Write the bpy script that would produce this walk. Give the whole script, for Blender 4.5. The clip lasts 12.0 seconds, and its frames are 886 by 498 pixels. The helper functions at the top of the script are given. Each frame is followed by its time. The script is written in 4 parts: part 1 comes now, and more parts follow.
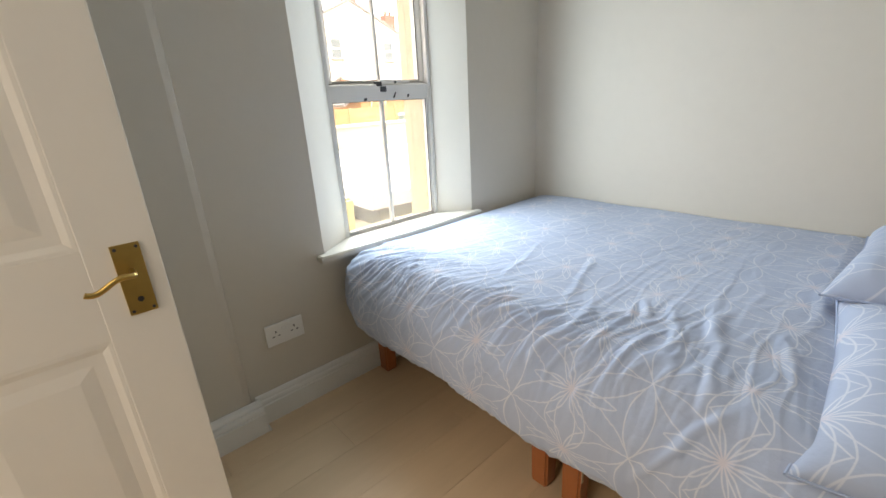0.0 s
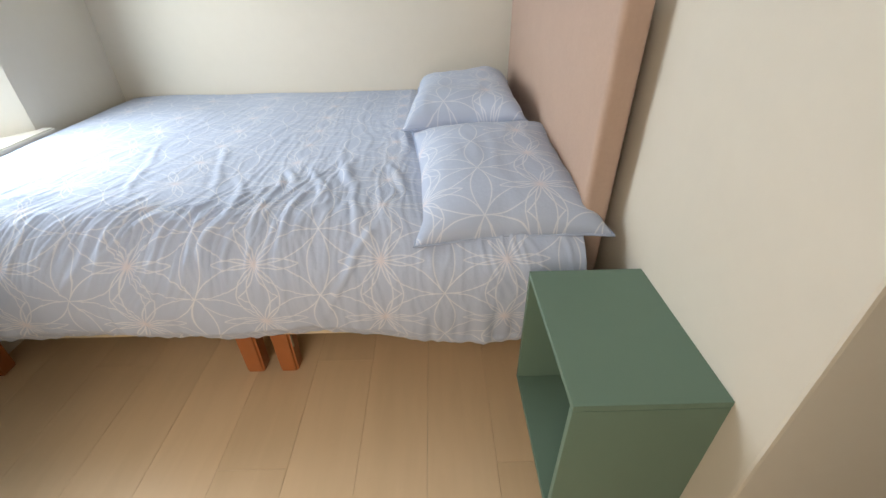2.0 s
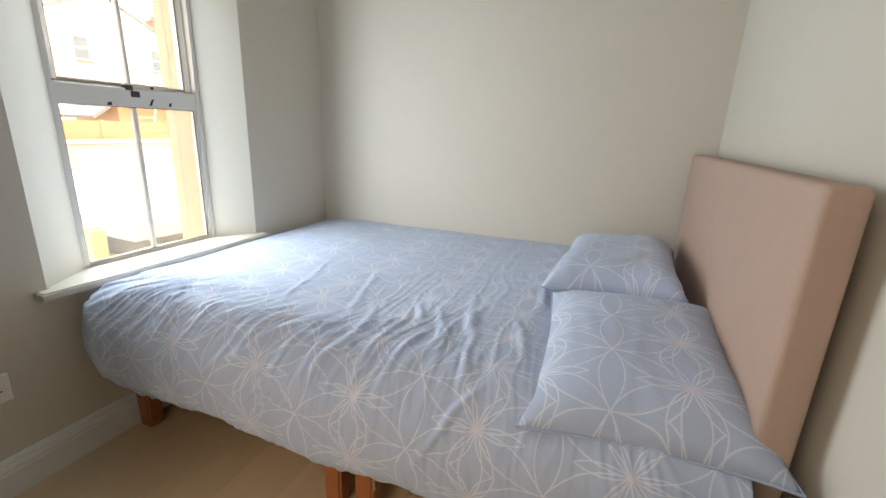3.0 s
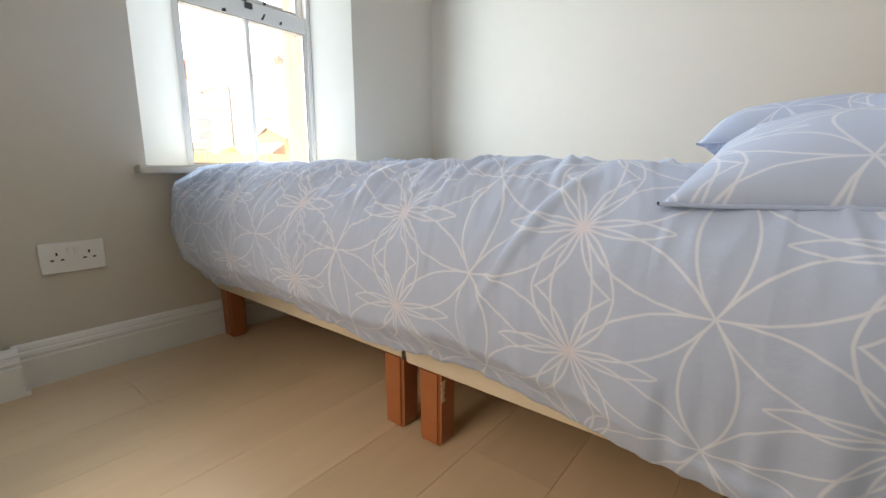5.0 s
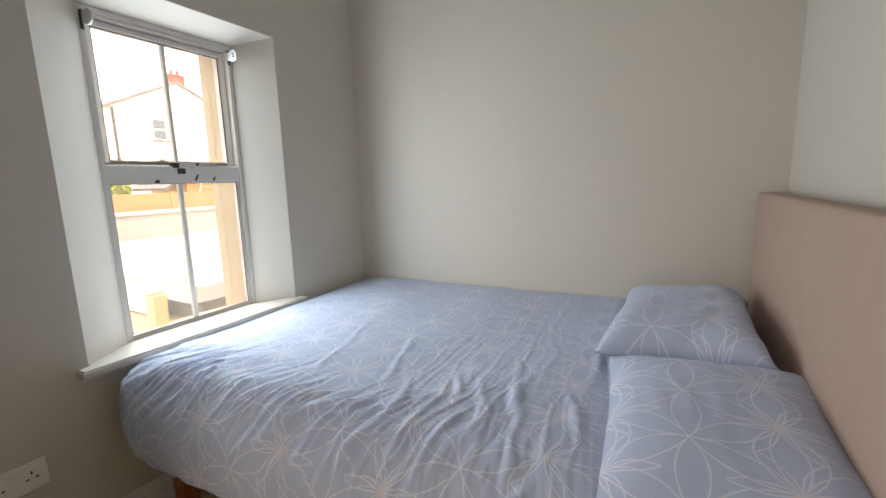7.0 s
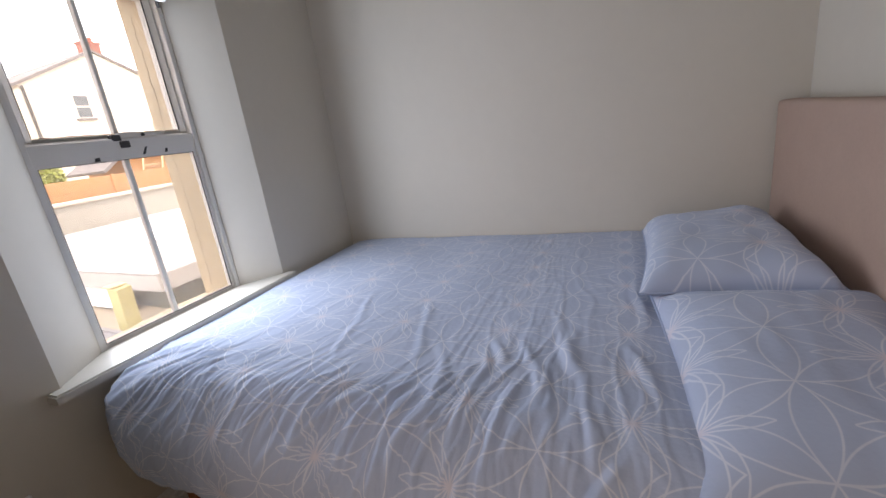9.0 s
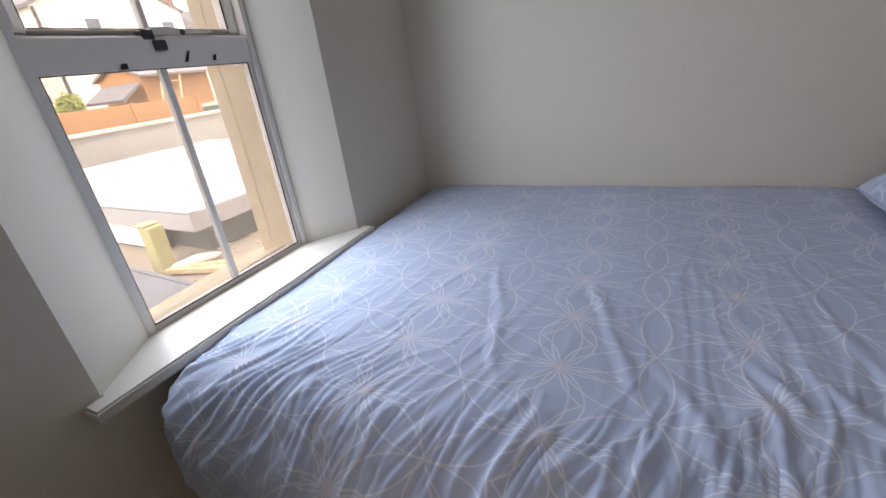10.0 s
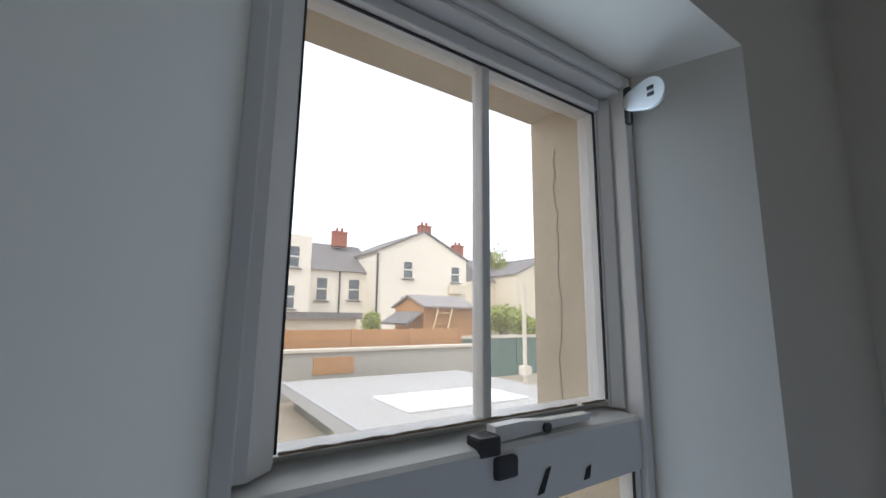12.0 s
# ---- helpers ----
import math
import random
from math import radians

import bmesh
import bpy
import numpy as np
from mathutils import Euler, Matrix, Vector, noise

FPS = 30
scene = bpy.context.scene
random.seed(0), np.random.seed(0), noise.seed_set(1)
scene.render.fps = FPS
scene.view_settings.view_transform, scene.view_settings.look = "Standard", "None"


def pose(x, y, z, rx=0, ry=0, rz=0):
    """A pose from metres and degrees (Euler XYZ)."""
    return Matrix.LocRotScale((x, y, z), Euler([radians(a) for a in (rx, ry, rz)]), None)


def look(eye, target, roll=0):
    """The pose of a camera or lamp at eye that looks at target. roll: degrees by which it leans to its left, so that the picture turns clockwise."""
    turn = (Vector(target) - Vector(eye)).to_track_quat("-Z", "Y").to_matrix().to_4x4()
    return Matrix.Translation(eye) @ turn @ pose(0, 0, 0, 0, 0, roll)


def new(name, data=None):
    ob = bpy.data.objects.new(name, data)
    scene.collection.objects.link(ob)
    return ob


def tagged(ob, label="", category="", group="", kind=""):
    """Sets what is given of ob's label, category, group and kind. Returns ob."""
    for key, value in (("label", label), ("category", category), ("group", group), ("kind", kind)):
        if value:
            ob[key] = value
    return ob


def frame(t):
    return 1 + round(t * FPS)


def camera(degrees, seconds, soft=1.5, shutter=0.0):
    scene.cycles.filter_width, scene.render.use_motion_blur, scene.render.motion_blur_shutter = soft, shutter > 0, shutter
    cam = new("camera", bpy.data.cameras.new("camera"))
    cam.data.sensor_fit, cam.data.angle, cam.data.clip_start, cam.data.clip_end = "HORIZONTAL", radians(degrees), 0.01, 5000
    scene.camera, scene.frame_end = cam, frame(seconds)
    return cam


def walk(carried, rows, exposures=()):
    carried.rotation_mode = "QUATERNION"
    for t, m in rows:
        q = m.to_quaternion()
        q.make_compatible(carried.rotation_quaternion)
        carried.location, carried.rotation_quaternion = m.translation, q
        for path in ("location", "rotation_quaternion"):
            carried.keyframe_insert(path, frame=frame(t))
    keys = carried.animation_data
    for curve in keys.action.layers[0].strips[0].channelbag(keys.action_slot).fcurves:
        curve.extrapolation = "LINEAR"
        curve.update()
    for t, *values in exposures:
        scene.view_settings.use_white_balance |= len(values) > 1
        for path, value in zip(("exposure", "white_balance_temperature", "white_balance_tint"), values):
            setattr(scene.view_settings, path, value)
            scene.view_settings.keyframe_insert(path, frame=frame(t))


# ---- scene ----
cam = camera(92.7, 12.0)
PATH = [
    (0, (-0.292, 0.486, 1.164), (-1.705, 1.734, 0.496), -3.2),
    (0.3, (-0.321, 0.519, 1.149), (-1.233, 2.155, 0.448), -2.7),
    (0.5, (-0.344, 0.472, 1.17), (-0.889, 2.236, 0.402), -0.7),
    (1, (-0.305, 0.415, 1.129), (-0.366, 2.168, 0.169), 0.2),
    (1.5, (-0.287, 0.383, 1.103), (-0.232, 2.043, -0.012), 0.4),
    (2, (-0.27, 0.393, 1.106), (-0.243, 2.061, 0.002), -0.8),
    (2.5, (-0.264, 0.429, 1.138), (-0.451, 2.22, 0.267), -0.9),
    (2.8, (-0.253, 0.475, 1.148), (-0.698, 2.308, 0.483), 0.9),
    (3, (-0.212, 0.491, 1.132), (-0.909, 2.286, 0.59), 2.2),
    (3.2, (-0.166, 0.53, 1.127), (-1.086, 2.237, 0.64), 3.3),
    (4.8, (-0.214, 0.701, 0.679), (-1.47, 2.216, 0.319), -0.2),
    (5, (-0.217, 0.708, 0.598), (-1.445, 2.243, 0.229), 0.1),
    (5.5, (-0.247, 0.699, 0.511), (-1.45, 2.247, 0.115), 1.5),
    (6, (-0.22, 0.689, 0.801), (-1.361, 2.272, 0.362), 2.6),
    (6.5, (-0.196, 0.663, 1.085), (-1.214, 2.346, 0.723), 2.1),
    (6.7, (-0.205, 0.634, 1.126), (-1.179, 2.349, 0.797), 0.2),
    (8.3, (-0.277, 0.537, 1.186), (-1.06, 2.33, 0.77), -6.0),
    (8.5, (-0.292, 0.558, 1.188), (-1.036, 2.36, 0.741), -6.7),
    (9, (-0.418, 0.685, 1.143), (-1.197, 2.441, 0.584), -7.8),
    (9.5, (-0.62, 0.809, 1.116), (-1.486, 2.434, 0.335), -7.4),
    (10, (-0.894, 0.917, 1.112), (-1.737, 2.54, 0.303), -7.3),
    (10.5, (-1.115, 1.025, 1.103), (-2.198, 2.579, 0.462), -7.7),
    (11, (-1.349, 1.192, 1.121), (-2.975, 2.291, 0.738), -2.8),
    (11.2, (-1.413, 1.235, 1.168), (-3.117, 2.244, 0.892), -2.2),
    (11.3, (-1.415, 1.26, 1.213), (-3.155, 2.209, 0.946), -0.5),
    (11.5, (-1.483, 1.274, 1.246), (-3.194, 2.31, 1.209), -0.2),
    (11.7, (-1.529, 1.299, 1.298), (-3.221, 2.354, 1.459), -0.3),
    (11.9, (-1.556, 1.309, 1.353), (-3.212, 2.392, 1.642), -0.3),
    (12, (-1.565, 1.303, 1.37), (-3.192, 2.422, 1.69), 0.6),
]
EXPOSURES = [(0, .62, 7150, 13), (.5, .58, 7200, 13), (1.0, .64, 7300, 13), (1.5, .92, 7450, 13), (2.2, .92, 7450, 13), (3.2, .5, 7350, 13), (4.8, .85, 6950, 13), (5.5, 1.15, 6850, 12), (6.7, .35, 7350, 15), (8.3, -.05, 7050, 22), (9.5, -.2, 6950, 24), (10.0, -.38, 6900, 23), (10.5, -.85, 6700, 21), (11.2, -.95, 6300, 16), (12, -1.15, 6100, 14)]
walk(cam, [(t, look(eye, target, roll)) for t, eye, target, roll in PATH], EXPOSURES)

# ---- daylight ----
world = bpy.data.worlds.new("sky")
scene.world = world
world.use_nodes = True
nodes, links = world.node_tree.nodes, world.node_tree.links
sky = nodes.new("ShaderNodeTexSky")
sky.sky_type, sky.sun_disc = "NISHITA", False
SUN_UP, SUN_TURN = 50.0, 150.0
sky.sun_elevation, sky.sun_rotation = radians(SUN_UP), radians(SUN_TURN)
sky.dust_density, sky.air_density = 4.0, 1.0
cloud = nodes.new("ShaderNodeMix")
cloud.data_type = "RGBA"
cloud.inputs["Factor"].default_value = 0.75
cloud.inputs["B"].default_value = (34.0, 34.5, 35.5, 1)
links.new(sky.outputs["Color"], cloud.inputs["A"])
background = nodes["Background"]
background.inputs["Strength"].default_value = 0.15
links.new(cloud.outputs["Result"], background.inputs["Color"])

sun = new("sun", bpy.data.lights.new("sun", "SUN"))
sun.data.energy, sun.data.angle, sun.data.color = 4.0, radians(4), (1.0, 0.92, 0.79)
sun.matrix_world = look((0, 0, 8), (-math.sin(radians(SUN_TURN)) * 4, -math.cos(radians(SUN_TURN)) * 4, 8 - 4 * math.tan(radians(SUN_UP))))

# the sky's light in the window's opening
daylight = new("window_daylight", bpy.data.lights.new("window_daylight", "AREA"))
daylight.data.shape, daylight.data.size, daylight.data.size_y = "RECTANGLE", 0.50, 1.05
daylight.data.energy, daylight.data.color = 14.0, (0.64, 0.83, 1.0)
daylight.matrix_world = look((-1.905, 1.62, 1.16), (-0.9, 1.62, 1.16))
# unseen fill lamp added in the doorway to brighten bed front and floor
fill_lamp = new("doorway_fill", bpy.data.lights.new("doorway_fill", "AREA"))
fill_lamp.data.shape, fill_lamp.data.size, fill_lamp.data.size_y = "RECTANGLE", 0.7, 1.9
fill_lamp.data.energy, fill_lamp.data.color = 5.0, (1.0, 0.92, 0.82)
fill_lamp.data.spread = radians(128)
fill_lamp.matrix_world = look((-0.80, -0.30, 1.05), (-0.68, 1.2, 0.34))

# ---- materials ----
def material(name, color, rough=0.6, metal=0.0, grain=0.0, scale=20.0, bump=0.0, bump_scale=80.0, stains=0.0, spec=0.5):
    """Base colour with variation at two scales, and a fine relief."""
    m = bpy.data.materials.new(name)
    m.use_nodes = True
    n, l = m.node_tree.nodes, m.node_tree.links
    b = n["Principled BSDF"]
    b.inputs["Roughness"].default_value, b.inputs["Metallic"].default_value = rough, metal
    b.inputs["Specular IOR Level"].default_value = spec
    b.inputs["Base Color"].default_value = (*color, 1)
    co = n.new("ShaderNodeTexCoord")
    if grain or stains:
        fine, wide = n.new("ShaderNodeTexNoise"), n.new("ShaderNodeTexNoise")
        fine.inputs["Scale"].default_value, wide.inputs["Scale"].default_value = scale, scale * 0.09
        fine.inputs["Detail"].default_value, wide.inputs["Detail"].default_value = 6, 4
        both = n.new("ShaderNodeMath"); both.operation = "MULTIPLY_ADD"
        half = n.new("ShaderNodeMath"); half.operation = "MULTIPLY_ADD"
        l.new(co.outputs["Object"], fine.inputs["Vector"]); l.new(co.outputs["Object"], wide.inputs["Vector"])
        half.inputs[1].default_value, half.inputs[2].default_value = 2 * stains, 1.0 - stains
        l.new(wide.outputs["Fac"], half.inputs[0])
        both.inputs[1].default_value = 2 * grain
        l.new(fine.outputs["Fac"], both.inputs[0]); l.new(half.outputs[0], both.inputs[2])
        off = n.new("ShaderNodeMath"); off.operation = "SUBTRACT"; off.inputs[1].default_value = grain
        l.new(both.outputs[0], off.inputs[0])
        mul = n.new("ShaderNodeVectorMath"); mul.operation = "SCALE"
        mul.inputs[0].default_value = color
        l.new(off.outputs[0], mul.inputs["Scale"]); l.new(mul.outputs[0], b.inputs["Base Color"])
    if bump:
        t = n.new("ShaderNodeTexNoise"); t.inputs["Scale"].default_value, t.inputs["Detail"].default_value = bump_scale, 5
        l.new(co.outputs["Object"], t.inputs["Vector"])
        r = n.new("ShaderNodeBump"); r.inputs["Strength"].default_value, r.inputs["Distance"].default_value = bump, 0.004
        l.new(t.outputs["Fac"], r.inputs["Height"]); l.new(r.outputs["Normal"], b.inputs["Normal"])
    return m


wall_paint = material("wall_paint", (0.62, 0.575, 0.50), 0.75, 0, 0.02, 30, 0.035, 140, 0.03, 0.3)
white_paint = material("white_paint", (0.78, 0.77, 0.74), 0.4, 0, 0.02, 25, 0.05, 60, 0.02)
sill_paint = material("sill_paint", (0.60, 0.56, 0.49), 0.38, 0, 0.03, 18, 0.06, 50, 0.06)
door_paint = material("door_paint", (0.74, 0.70, 0.63), 0.42, 0, 0.02, 25, 0.05, 60, 0.02)
ceiling_paint = material("ceiling_paint", (0.8, 0.79, 0.77), 0.85, 0, 0.02, 20, 0.08, 100, 0.02)
plastic_white = material("plastic_white", (0.8, 0.79, 0.76), 0.3, 0, 0.01, 20)
bracket_plastic = material("bracket_plastic", (0.52, 0.52, 0.50), 0.45, 0, 0.03, 40)
dark_hole = material("dark_hole", (0.015, 0.013, 0.012), 0.6)
ticking = material("ticking", (0.70, 0.60, 0.45), 0.9, 0, 0.05, 40, 0.2, 300, 0.05, 0.2)
leg_wood = material("leg_wood", (0.36, 0.12, 0.04), 0.35, 0, 0.12, 25, 0.08, 60, 0.1)
headboard_fabric = material("headboard_fabric", (0.46, 0.33, 0.27), 0.95, 0, 0.05, 120, 0.2, 600, 0.04, 0.15)
green_paint = material("green_paint", (0.13, 0.205, 0.16), 0.5, 0, 0.02, 40, 0.03, 200, 0.02, 0.35)
brass = material("brass", (0.50, 0.34, 0.11), 0.32, 1.0, 0.15, 40, 0.05, 80, 0.1)
dark_metal = material("dark_metal", (0.08, 0.08, 0.085), 0.4, 0.7, 0.1, 60)
rubber = material("rubber", (0.02, 0.02, 0.022), 0.6)
concrete = material("concrete", (0.54, 0.44, 0.295), 0.9, 0, 0.16, 18, 0.5, 60, 0.22)
blockwork = material("blockwork", (0.40, 0.38, 0.33), 0.9, 0, 0.15, 6, 0.4, 30, 0.15)
coping_stone = material("coping_stone", (0.62, 0.56, 0.46), 0.85, 0, 0.1, 6, 0.3, 30, 0.1)
shed_felt = material("shed_felt", (0.30, 0.275, 0.26), 0.85, 0, 0.1, 6, 0.3, 40, 0.12)
# garage wall: the shade under the eaves is put into this dark green-grey
shaded_block = material("shaded_block", (0.15, 0.155, 0.125), 0.9, 0, 0.2, 8, 0.3, 40, 0.25)
felt_roof = material("felt_roof", (0.19, 0.19, 0.205), 0.85, 0, 0.1, 12, 0.3, 90, 0.16)
garage_felt = material("garage_felt", (0.42, 0.41, 0.39), 0.85, 0, 0.08, 8, 0.3, 60, 0.12)
fascia_paint = material("fascia_paint", (0.42, 0.42, 0.42), 0.6, 0, 0.06, 10, 0.1, 40, 0.08)
skylight_sheet = material("skylight_sheet", (0.80, 0.81, 0.80), 0.35, 0, 0.04, 8, 0.05, 20, 0.04)
fence_wood = material("fence_wood", (0.45, 0.23, 0.09), 0.75, 0, 0.16, 9, 0.3, 40, 0.12)
pale_wood = material("pale_wood", (0.55, 0.42, 0.24), 0.8, 0, 0.15, 20, 0.3, 60, 0.12)
mossy_wood = material("mossy_wood", (0.42, 0.40, 0.19), 0.85, 0, 0.2, 14, 0.4, 60, 0.2)
render_white = material("render_white", (0.80, 0.74, 0.63), 0.85, 0, 0.06, 2, 0.2, 12, 0.08)
render_cream = material("render_cream", (0.66, 0.59, 0.46), 0.85, 0, 0.06, 2, 0.2, 12, 0.08)
slate = material("slate", (0.19, 0.175, 0.17), 0.75, 0, 0.14, 5, 0.4, 16, 0.1)
brick_red = material("brick_red", (0.34, 0.11, 0.07), 0.85, 0, 0.16, 8, 0.4, 24, 0.1)
house_glass = material("house_glass", (0.10, 0.12, 0.13), 0.12, 0, 0.05, 2)
drain_iron = material("drain_iron", (0.07, 0.065, 0.06), 0.6, 0, 0.08, 10)
green_sheet = material("green_sheet", (0.10, 0.16, 0.13), 0.6, 0, 0.12, 6, 0.2, 30, 0.12)
yard_dirt = material("yard_dirt", (0.33, 0.28, 0.21), 0.95, 0, 0.25, 9, 0.8, 40, 0.25)
leaf_green = material("leaf_green", (0.32, 0.36, 0.08), 0.6, 0, 0.25, 3)
bark = material("bark", (0.12, 0.09, 0.06), 0.9, 0, 0.2, 20, 0.5, 40)
white_bag = material("white_bag", (0.72, 0.71, 0.69), 0.5, 0, 0.05, 20)
mastic = material("mastic", (0.24, 0.19, 0.14), 0.8, 0, 0.3, 60, 0.4, 120, 0.3)


def glass(name):
    """A clear pane: straight through, with a sheen by angle."""
    m = bpy.data.materials.new(name)
    m.use_nodes = True
    n, l = m.node_tree.nodes, m.node_tree.links
    n.remove(n["Principled BSDF"])
    clear, gloss, mix, facing = n.new("ShaderNodeBsdfTransparent"), n.new("ShaderNodeBsdfGlossy"), n.new("ShaderNodeMixShader"), n.new("ShaderNodeLayerWeight")
    steep = n.new("ShaderNodeMath"); steep.operation = "POWER"; steep.inputs[1].default_value = 4.0
    sheen = n.new("ShaderNodeMath"); sheen.operation = "MULTIPLY_ADD"; sheen.inputs[1].default_value, sheen.inputs[2].default_value = 0.5, 0.03
    clear.inputs["Color"].default_value = (0.95, 0.96, 0.955, 1)
    gloss.inputs["Roughness"].default_value = 0.02
    l.new(facing.outputs["Facing"], steep.inputs[0]); l.new(steep.outputs[0], sheen.inputs[0])
    l.new(sheen.outputs[0], mix.inputs["Fac"]); l.new(clear.outputs[0], mix.inputs[1]); l.new(gloss.outputs[0], mix.inputs[2])
    # a thin translucent haze in the glass, imitating glare from the bright outdoors
    glare_haze, film, haze_noise, amount = n.new("ShaderNodeBsdfTranslucent"), n.new("ShaderNodeMixShader"), n.new("ShaderNodeTexNoise"), n.new("ShaderNodeMapRange")
    glare_haze.inputs["Color"].default_value = (0.80, 0.77, 0.70, 1)
    haze_noise.inputs["Scale"].default_value, haze_noise.inputs["Detail"].default_value = 7.0, 6.0
    amount.inputs["To Min"].default_value, amount.inputs["To Max"].default_value = 0.035, 0.11
    l.new(haze_noise.outputs["Fac"], amount.inputs["Value"]); l.new(amount.outputs["Result"], film.inputs["Fac"])
    l.new(mix.outputs[0], film.inputs[1]); l.new(glare_haze.outputs[0], film.inputs[2])
    l.new(film.outputs[0], n["Material Output"].inputs["Surface"])
    return m


pane_glass = glass("pane_glass")


def wood_planks(name, color):
    """Pale oak laminate: long grain along the board, each board of its own shade."""
    m = bpy.data.materials.new(name)
    m.use_nodes = True
    n, l = m.node_tree.nodes, m.node_tree.links
    b = n["Principled BSDF"]
    b.inputs["Roughness"].default_value, b.inputs["Specular IOR Level"].default_value = 0.42, 0.4
    co, info = n.new("ShaderNodeTexCoord"), n.new("ShaderNodeObjectInfo")
    shift = n.new("ShaderNodeVectorMath"); shift.operation = "MULTIPLY_ADD"
    shift.inputs[1].default_value = (7.0, 0.9, 7.0)
    grow = n.new("ShaderNodeVectorMath"); grow.operation = "SCALE"; grow.inputs["Scale"].default_value = 31.0
    each = n.new("ShaderNodeCombineXYZ")
    for k in range(3):
        l.new(info.outputs["Random"], each.inputs[k])
    l.new(each.outputs[0], grow.inputs[0])
    l.new(co.outputs["Object"], shift.inputs[0]); l.new(grow.outputs[0], shift.inputs[2])
    long_grain, wide = n.new("ShaderNodeTexNoise"), n.new("ShaderNodeTexNoise")
    long_grain.inputs["Scale"].default_value, long_grain.inputs["Detail"].default_value, long_grain.inputs["Distortion"].default_value = 5.0, 8, 0.6
    wide.inputs["Scale"].default_value, wide.inputs["Detail"].default_value = 1.3, 3
    l.new(shift.outputs[0], long_grain.inputs["Vector"]); l.new(shift.outputs[0], wide.inputs["Vector"])
    mix = n.new("ShaderNodeMix"); mix.data_type = "RGBA"
    mix.inputs["A"].default_value = (color[0] * 0.78, color[1] * 0.76, color[2] * 0.72, 1)
    mix.inputs["B"].default_value = (color[0] * 1.18, color[1] * 1.18, color[2] * 1.18, 1)
    s1 = n.new("ShaderNodeMath"); s1.operation = "MULTIPLY_ADD"; s1.inputs[1].default_value = 0.55
    each_shade = n.new("ShaderNodeMath"); each_shade.operation = "MULTIPLY_ADD"
    each_shade.inputs[1].default_value, each_shade.inputs[2].default_value = 0.5, 0.25
    l.new(info.outputs["Random"], each_shade.inputs[0])
    l.new(long_grain.outputs["Fac"], s1.inputs[0]); l.new(each_shade.outputs[0], s1.inputs[2])
    s2 = n.new("ShaderNodeMath"); s2.operation = "MULTIPLY_ADD"; s2.inputs[1].default_value = 0.45
    l.new(wide.outputs["Fac"], s2.inputs[0])
    s3 = n.new("ShaderNodeMath"); s3.operation = "MULTIPLY"; s3.inputs[1].default_value = 0.45
    l.new(s1.outputs[0], s3.inputs[0]); l.new(s3.outputs[0], s2.inputs[2])
    l.new(s2.outputs[0], mix.inputs["Factor"]); l.new(mix.outputs["Result"], b.inputs["Base Color"])
    bump = n.new("ShaderNodeBump"); bump.inputs["Strength"].default_value, bump.inputs["Distance"].default_value = 0.06, 0.002
    l.new(long_grain.outputs["Fac"], bump.inputs["Height"]); l.new(bump.outputs["Normal"], b.inputs["Normal"])
    return m


oak_laminate = wood_planks("oak_laminate", (0.68, 0.51, 0.335))


